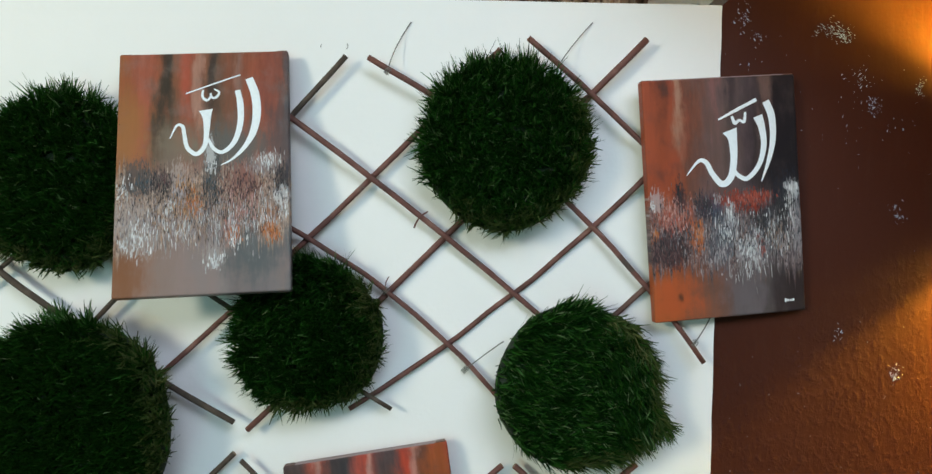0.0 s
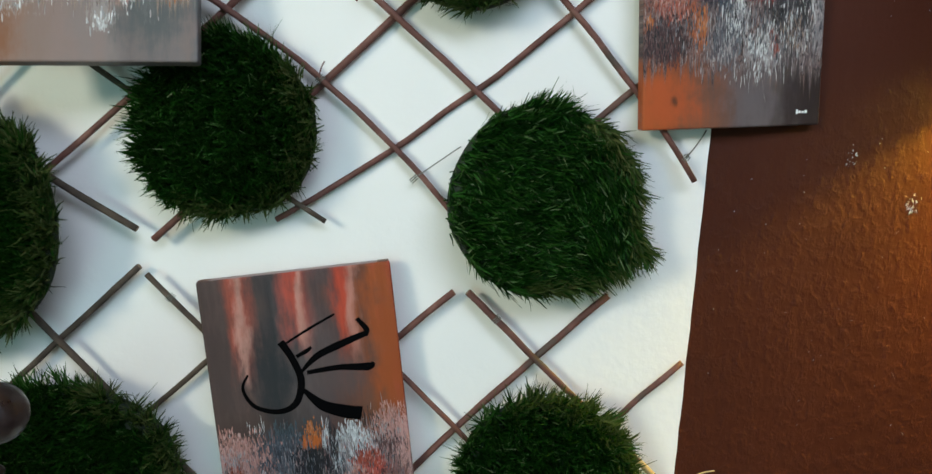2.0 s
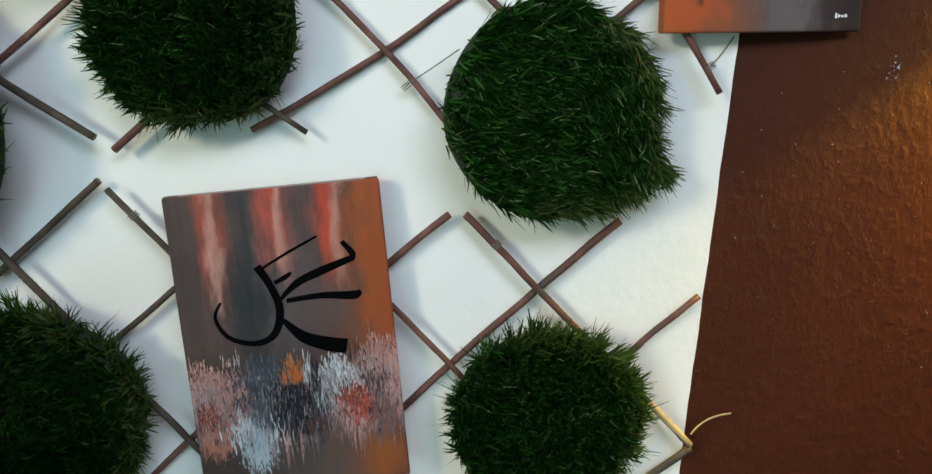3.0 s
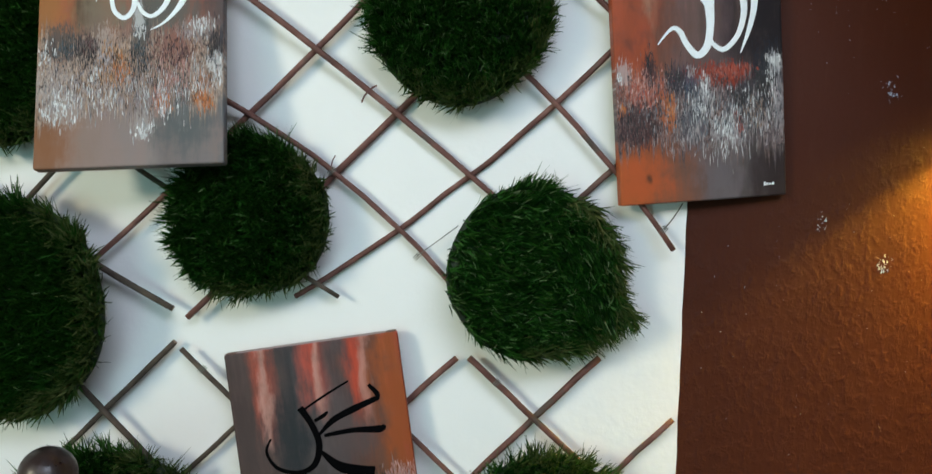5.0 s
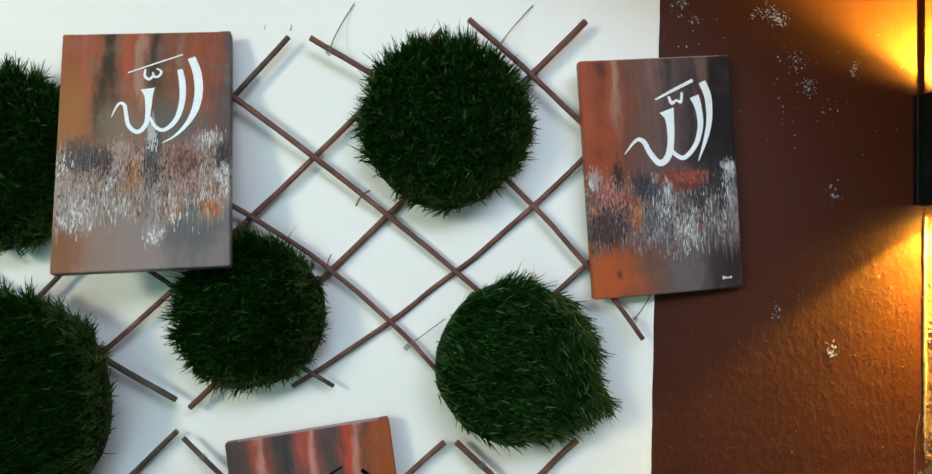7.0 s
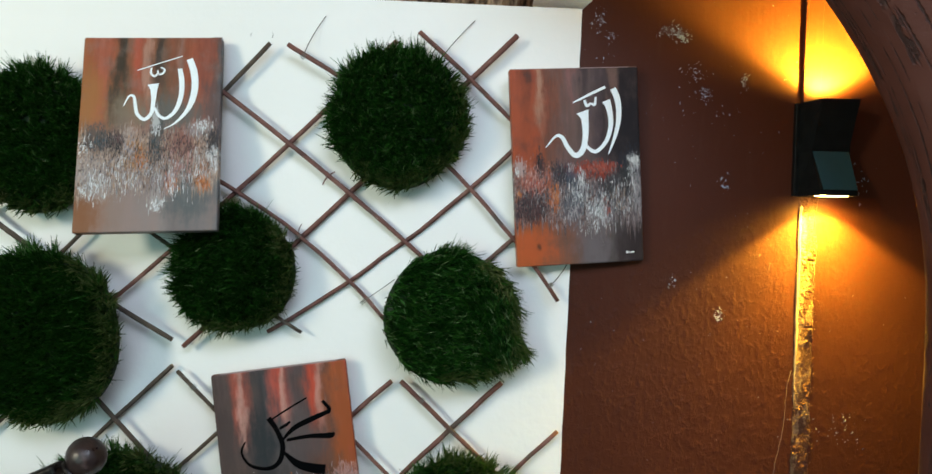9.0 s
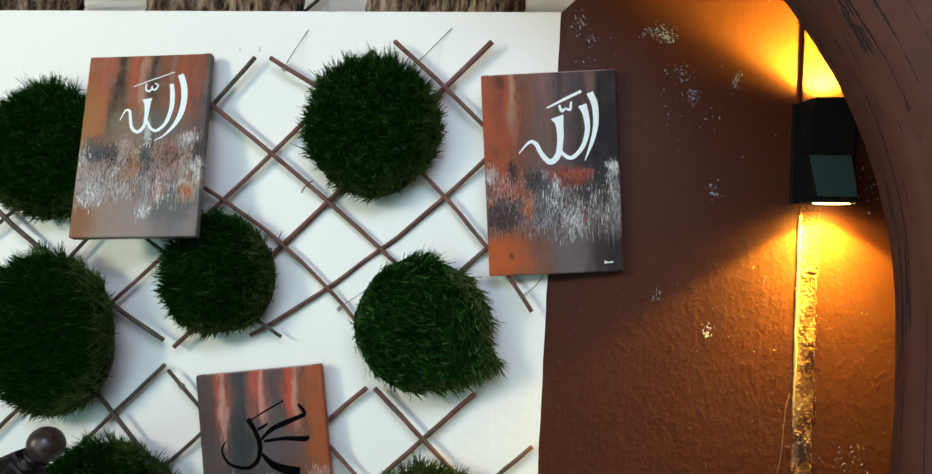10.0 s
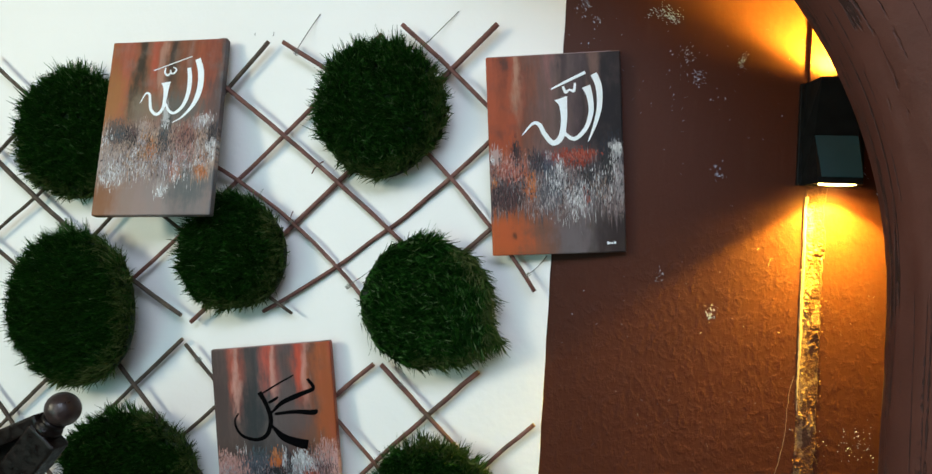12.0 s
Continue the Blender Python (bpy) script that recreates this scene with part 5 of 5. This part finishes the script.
DABS_C = [
    (0.45, 0.29, 0.38, 0.07, 150, 0.8, 1.3, SLATE), (0.50, 0.30, 0.36, 0.07, 120, 0.7, 1.4, BLACK), (0.50, 0.27, 0.38, 0.08, 110, 0.6, 1.6, LILAC),
    (0.10, 0.40, 0.10, 0.04, 190, 1.3, 1.0, PINK), (0.17, 0.34, 0.10, 0.04, 130, 1.3, 1.0, PINK), (0.08, 0.36, 0.07, 0.05, 60, 1.1, 0.9, LILAC), (0.22, 0.46, 0.07, 0.015, 12, 0.5, 2.0, PALE), (0.04, 0.45, 0.03, 0.02, 16, 0.8, 1.2, PINK),
    (0.36, 0.43, 0.09, 0.03, 110, 1.2, 0.9, TEAL), (0.36, 0.39, 0.09, 0.03, 60, 1.0, 1.0, SLATE), (0.50, 0.425, 0.05, 0.025, 56, 1.3, 0.8, ORANGE), (0.56, 0.40, 0.02, 0.05, 26, 0.7, 2.0, PALE), (0.60, 0.38, 0.02, 0.06, 22, 0.7, 2.0, BLACK),
    (0.70, 0.40, 0.07, 0.04, 120, 1.3, 0.9, PALE), (0.66, 0.35, 0.06, 0.04, 60, 1.0, 1.2, LILAC), (0.48, 0.32, 0.06, 0.05, 150, 1.3, 1.1, BLACK), (0.75, 0.30, 0.06, 0.04, 130, 1.4, 0.8, RUST), (0.70, 0.26, 0.05, 0.02, 40, 1.1, 0.9, PINK),
    (0.90, 0.44, 0.06, 0.05, 130, 1.1, 1.0, PINK), (0.86, 0.40, 0.07, 0.06, 60, 0.7, 1.4, LILAC), (0.88, 0.34, 0.06, 0.04, 80, 1.0, 1.1, MAROON), (0.07, 0.28, 0.05, 0.04, 90, 1.3, 0.9, RUST), (0.09, 0.27, 0.05, 0.05, 60, 1.2, 1.0, PINK),
    (0.22, 0.22, 0.05, 0.05, 70, 1.2, 1.4, PALE), (0.31, 0.28, 0.05, 0.05, 60, 1.1, 1.2, SLATE), (0.58, 0.22, 0.10, 0.03, 90, 0.8, 1.5, MAROON), (0.37, 0.20, 0.05, 0.04, 34, 0.9, 1.6, PALE), (0.80, 0.44, 0.07, 0.03, 40, 0.6, 1.7, BLACK)]
canvas_painting((-0.4074, -0.1038, 1.6399), (0.9974, 0.0541, 0.0473), (-0.0585, 0.2274, 0.9721), MAT_PAINT_A, "amber and grey abstract canvas with white brushed calligraphy", MAT_CALLI_WHITE, STROKES_A, None, DABS_A, (0.2031, 0.3014))
canvas_painting((0.2377, -0.0346, 1.6023), (0.9918, 0.1038, 0.0744), (-0.0721, -0.0258, 0.9971), MAT_PAINT_B, "rust and black abstract canvas with white brushed calligraphy", MAT_CALLI_WHITE, STROKES_B, (0.172, 0.012), DABS_B, (0.2022, 0.3020), MAT_LIT_EDGE)
canvas_painting((-0.1842, -0.0543, 1.1232), (0.9892, 0.0511, 0.1377), (-0.1404, 0.0545, 0.9886), MAT_PAINT_C, "rose and charcoal abstract canvas with black brush strokes", MAT_CALLI_BLACK, STROKES_C, None, DABS_C, (0.2052, 0.3054), MAT_LIT_EDGE)



# ---- wall light ----
def wall_sconce():
    base = empty("wall_sconce", pose(SCONCE_X, 0.003, 1.7985), "black angular up-and-down wall light, switched on", "wall light")
    part("back_plate", box(-0.0445, 0.0445, -0.010, 0.0, -0.0735, 0.0735, 0.0012), MAT_BLACK, base)
    # body: narrower at the front than at the plate, pinched at its waist, hollow at both ends
    bm = bmesh.new()
    rows = [(-0.0735, 0.0630), (-0.0650, 0.0630), (-0.0040, 0.0330), (0.0735, 0.0630)]
    rings = [[bm.verts.new(c) for c in ((-0.0385, -0.0095, z), (-0.0290, -d, z), (0.0290, -d, z), (0.0385, -0.0095, z))] for z, d in rows]
    for a, b in zip(rings, rings[1:]):
        for s in range(3):
            bm.faces.new((a[s], a[s + 1], b[s + 1], b[s]))
    bmesh.ops.recalc_face_normals(bm, faces=bm.faces)
    bmesh.ops.solidify(bm, geom=list(bm.faces), thickness=0.0018)
    bmesh.ops.recalc_face_normals(bm, faces=bm.faces)
    housing = part("housing", bm, MAT_BLACK, base)
    # thin slab over the upward-facing facet, coloured lighter for the daylight it catches
    panel = part("lower_facet", slab([(-0.0285, 0.0), (0.0285, 0.0), (0.0288, -0.0672), (-0.0240, -0.0672)], -0.0012, 0.0, 0.0004), MAT_LIT_FACET, housing, "lower facet, the daylight on it put into a slate colour")
    panel.matrix_basis = Matrix.Translation((0, -0.0338, -0.0045)) @ Matrix.Rotation(-math.atan2(0.0300, 0.0610), 4, "X")
    for z, name in ((-0.0725, "lower_lens"), (0.0700, "upper_lens")):
        bm = bmesh.new()
        bmesh.ops.create_cone(bm, cap_ends=True, segments=32, radius1=0.0240, radius2=0.0240, depth=0.002, matrix=Matrix.Translation((0.003, -0.0360, z)))
        part(name, bm, MAT_LENS, housing, "glowing round lens")


MAT_LIT_FACET = plain("lit_black_coat", (0.014, 0.046, 0.062), 0.5, 40, 0.15)
wall_sconce()


# ---- ledge: log slices and painted brick ----
def log_slice(x, y, r, h, seed):
    base = empty("log_slice", pose(x, y, LEDGE + 0.0006 - 0.0117 * (x - 0.07)), "short upright log with grey-brown cracked bark on the ledge", "log", "logs on the ledge")
    n, rows = 220, 44
    verts = []
    for j in range(rows):
        z = h * j / (rows - 1)
        for k in range(n):
            a = 2 * math.pi * k / n
            c, s = math.cos(a), math.sin(a)
            rr = r * (1 + 0.05 * noise.noise(Vector((c * 1.5, s * 1.5, seed))))
            crack = noise.noise(Vector((c * 12, s * 12, z * 11 + seed)))
            fine = noise.noise(Vector((c * 24, s * 24, z * 26 + 5 * seed)))
            plate = noise.noise(Vector((c * 9, s * 9, z * 34 + 3 * seed)))
            rr += 0.005 * round(plate * 4) / 4 + 0.003 * fine - 0.014 * max(0, 1 - abs(crack) / 0.13) - 0.005 * max(0, 1 - abs(fine) / 0.10)
            rr += 0.0015 * noise.noise(Vector((c * 70, s * 70, z * 90)))
            if j in (0, rows - 1):
                rr -= 0.006
            verts.append((rr * c, rr * s, z))
    faces = [(j * n + k, j * n + (k + 1) % n, (j + 1) * n + (k + 1) % n, (j + 1) * n + k) for j in range(rows - 1) for k in range(n)]
    faces.append(tuple(reversed(range(n))))
    ob = new("bark", mesh_from("bark", verts, faces, MAT_BARK, False))
    ob.parent = base
    bm = bmesh.new()
    bmesh.ops.create_cone(bm, cap_ends=True, segments=40, radius1=r * 0.97, radius2=r * 0.96, depth=0.004, matrix=Matrix.Translation((0, 0, h - 0.001)))
    part("cut_face", bm, MAT_LOG, base)


log_slice(-0.742, 0.150, 0.140, 0.15, 2)
log_slice(-0.2815, 0.150, 0.138, 0.16, 5)
log_slice(0.1265, 0.150, 0.141, 0.15, 8)

# ---- leaning stand with a ball finial ----
def leaning_stand():
    base = empty("leaning_stand", pose(-1.38, -0.30, 0.0), "dark varnished leaning post and rail with a ball finial", "stand")
    top = Vector((1.0705, 0.003, 1.3600))
    lean = Vector((0.620, 0.0, 0.785)).normalized()
    turn = lean.to_track_quat("Z", "Y").to_matrix().to_4x4()
    at = Matrix.Translation(top) @ turn

    def lathe(profile, m, n=32):
        bm = bmesh.new()
        rings = [[bm.verts.new(m @ Vector((r * math.cos(2 * math.pi * k / n), r * math.sin(2 * math.pi * k / n), z))) for k in range(n)] for r, z in profile]
        for a, b in zip(rings, rings[1:]):
            for k in range(n):
                bm.faces.new((a[k], a[(k + 1) % n], b[(k + 1) % n], b[k]))
        bm.faces.new(list(reversed(rings[0]))), bm.faces.new(rings[-1])
        bmesh.ops.recalc_face_normals(bm, faces=bm.faces)
        return bm

    ball = [(0.012, 0.0)] + [(0.0232 * math.sin(a), 0.0295 - 0.0218 * math.cos(a)) for a in (radians(35 + 140 * k / 14) for k in range(15))]
    part("ball_finial", lathe(ball, at), MAT_BALL, base, "polished brown ball", True)
    part("collar", lathe([(0.010, -0.010), (0.0175, -0.008), (0.0190, -0.004), (0.0175, 0.0), (0.0130, 0.003), (0.0165, 0.0065), (0.0165, 0.0095), (0.012, 0.012)], at), MAT_RAIL, base, "", True)
    length = top.z / lean.z
    bm = box(-0.016, 0.016, -0.031, 0.018, -length + 0.030, -0.009, 0.004)
    bmesh.ops.transform(bm, matrix=at, verts=bm.verts)
    part("post", bm, MAT_RAIL, base)
    way = Vector((-0.905, 0.05, -0.42)).normalized()
    m = Matrix.Translation(top + Vector((-0.010, 0.0, 0.006))) @ way.to_track_quat("X", "Z").to_matrix().to_4x4()
    bm = box(0.0, 0.60, -0.014, 0.014, -0.011, 0.011, 0.004)
    bmesh.ops.transform(bm, matrix=m, verts=bm.verts)
    part("top_rail", bm, MAT_RAIL, base)
    bm = bmesh.new()
    a, b = top + Vector((-0.012, 0.006, -0.006)), top + way * 0.55 + Vector((-0.012, 0.006, -0.006))
    drop = -lean * 0.62
    vs = [bm.verts.new(p) for p in (a, b, b + drop, a + drop)]
    bm.faces.new(vs)
    bmesh.ops.solidify(bm, geom=list(bm.faces), thickness=0.008)
    bmesh.ops.recalc_face_normals(bm, faces=bm.faces)
    part("infill_board", bm, MAT_RAIL, base, "dark board between post and rail")


leaning_stand()

# ---- whitewashed bricks of the wall behind the ledge ----
brick_bm = box(-0.1015, 0.1015, -0.0022, 0.006, -0.0335, 0.0335, 0.0021)
brick_mesh = bpy.data.meshes.new("brick")
brick_bm.to_mesh(brick_mesh)
brick_bm.free()
brick_mesh.materials.append(MAT_BRICK)
for row in range(6):
    for col in range(9):
        ob = new("brick", brick_mesh)
        ob.parent = niche
        ob.matrix_basis = pose(-0.90 + 0.206 * col + (0.103 if row % 2 else 0), 0.4180 + 0.0012 * math.sin(7.1 * row + 3.3 * col), 1.99 + 0.070 * row, 0, 0, 0.4 * math.sin(5 * col + row))
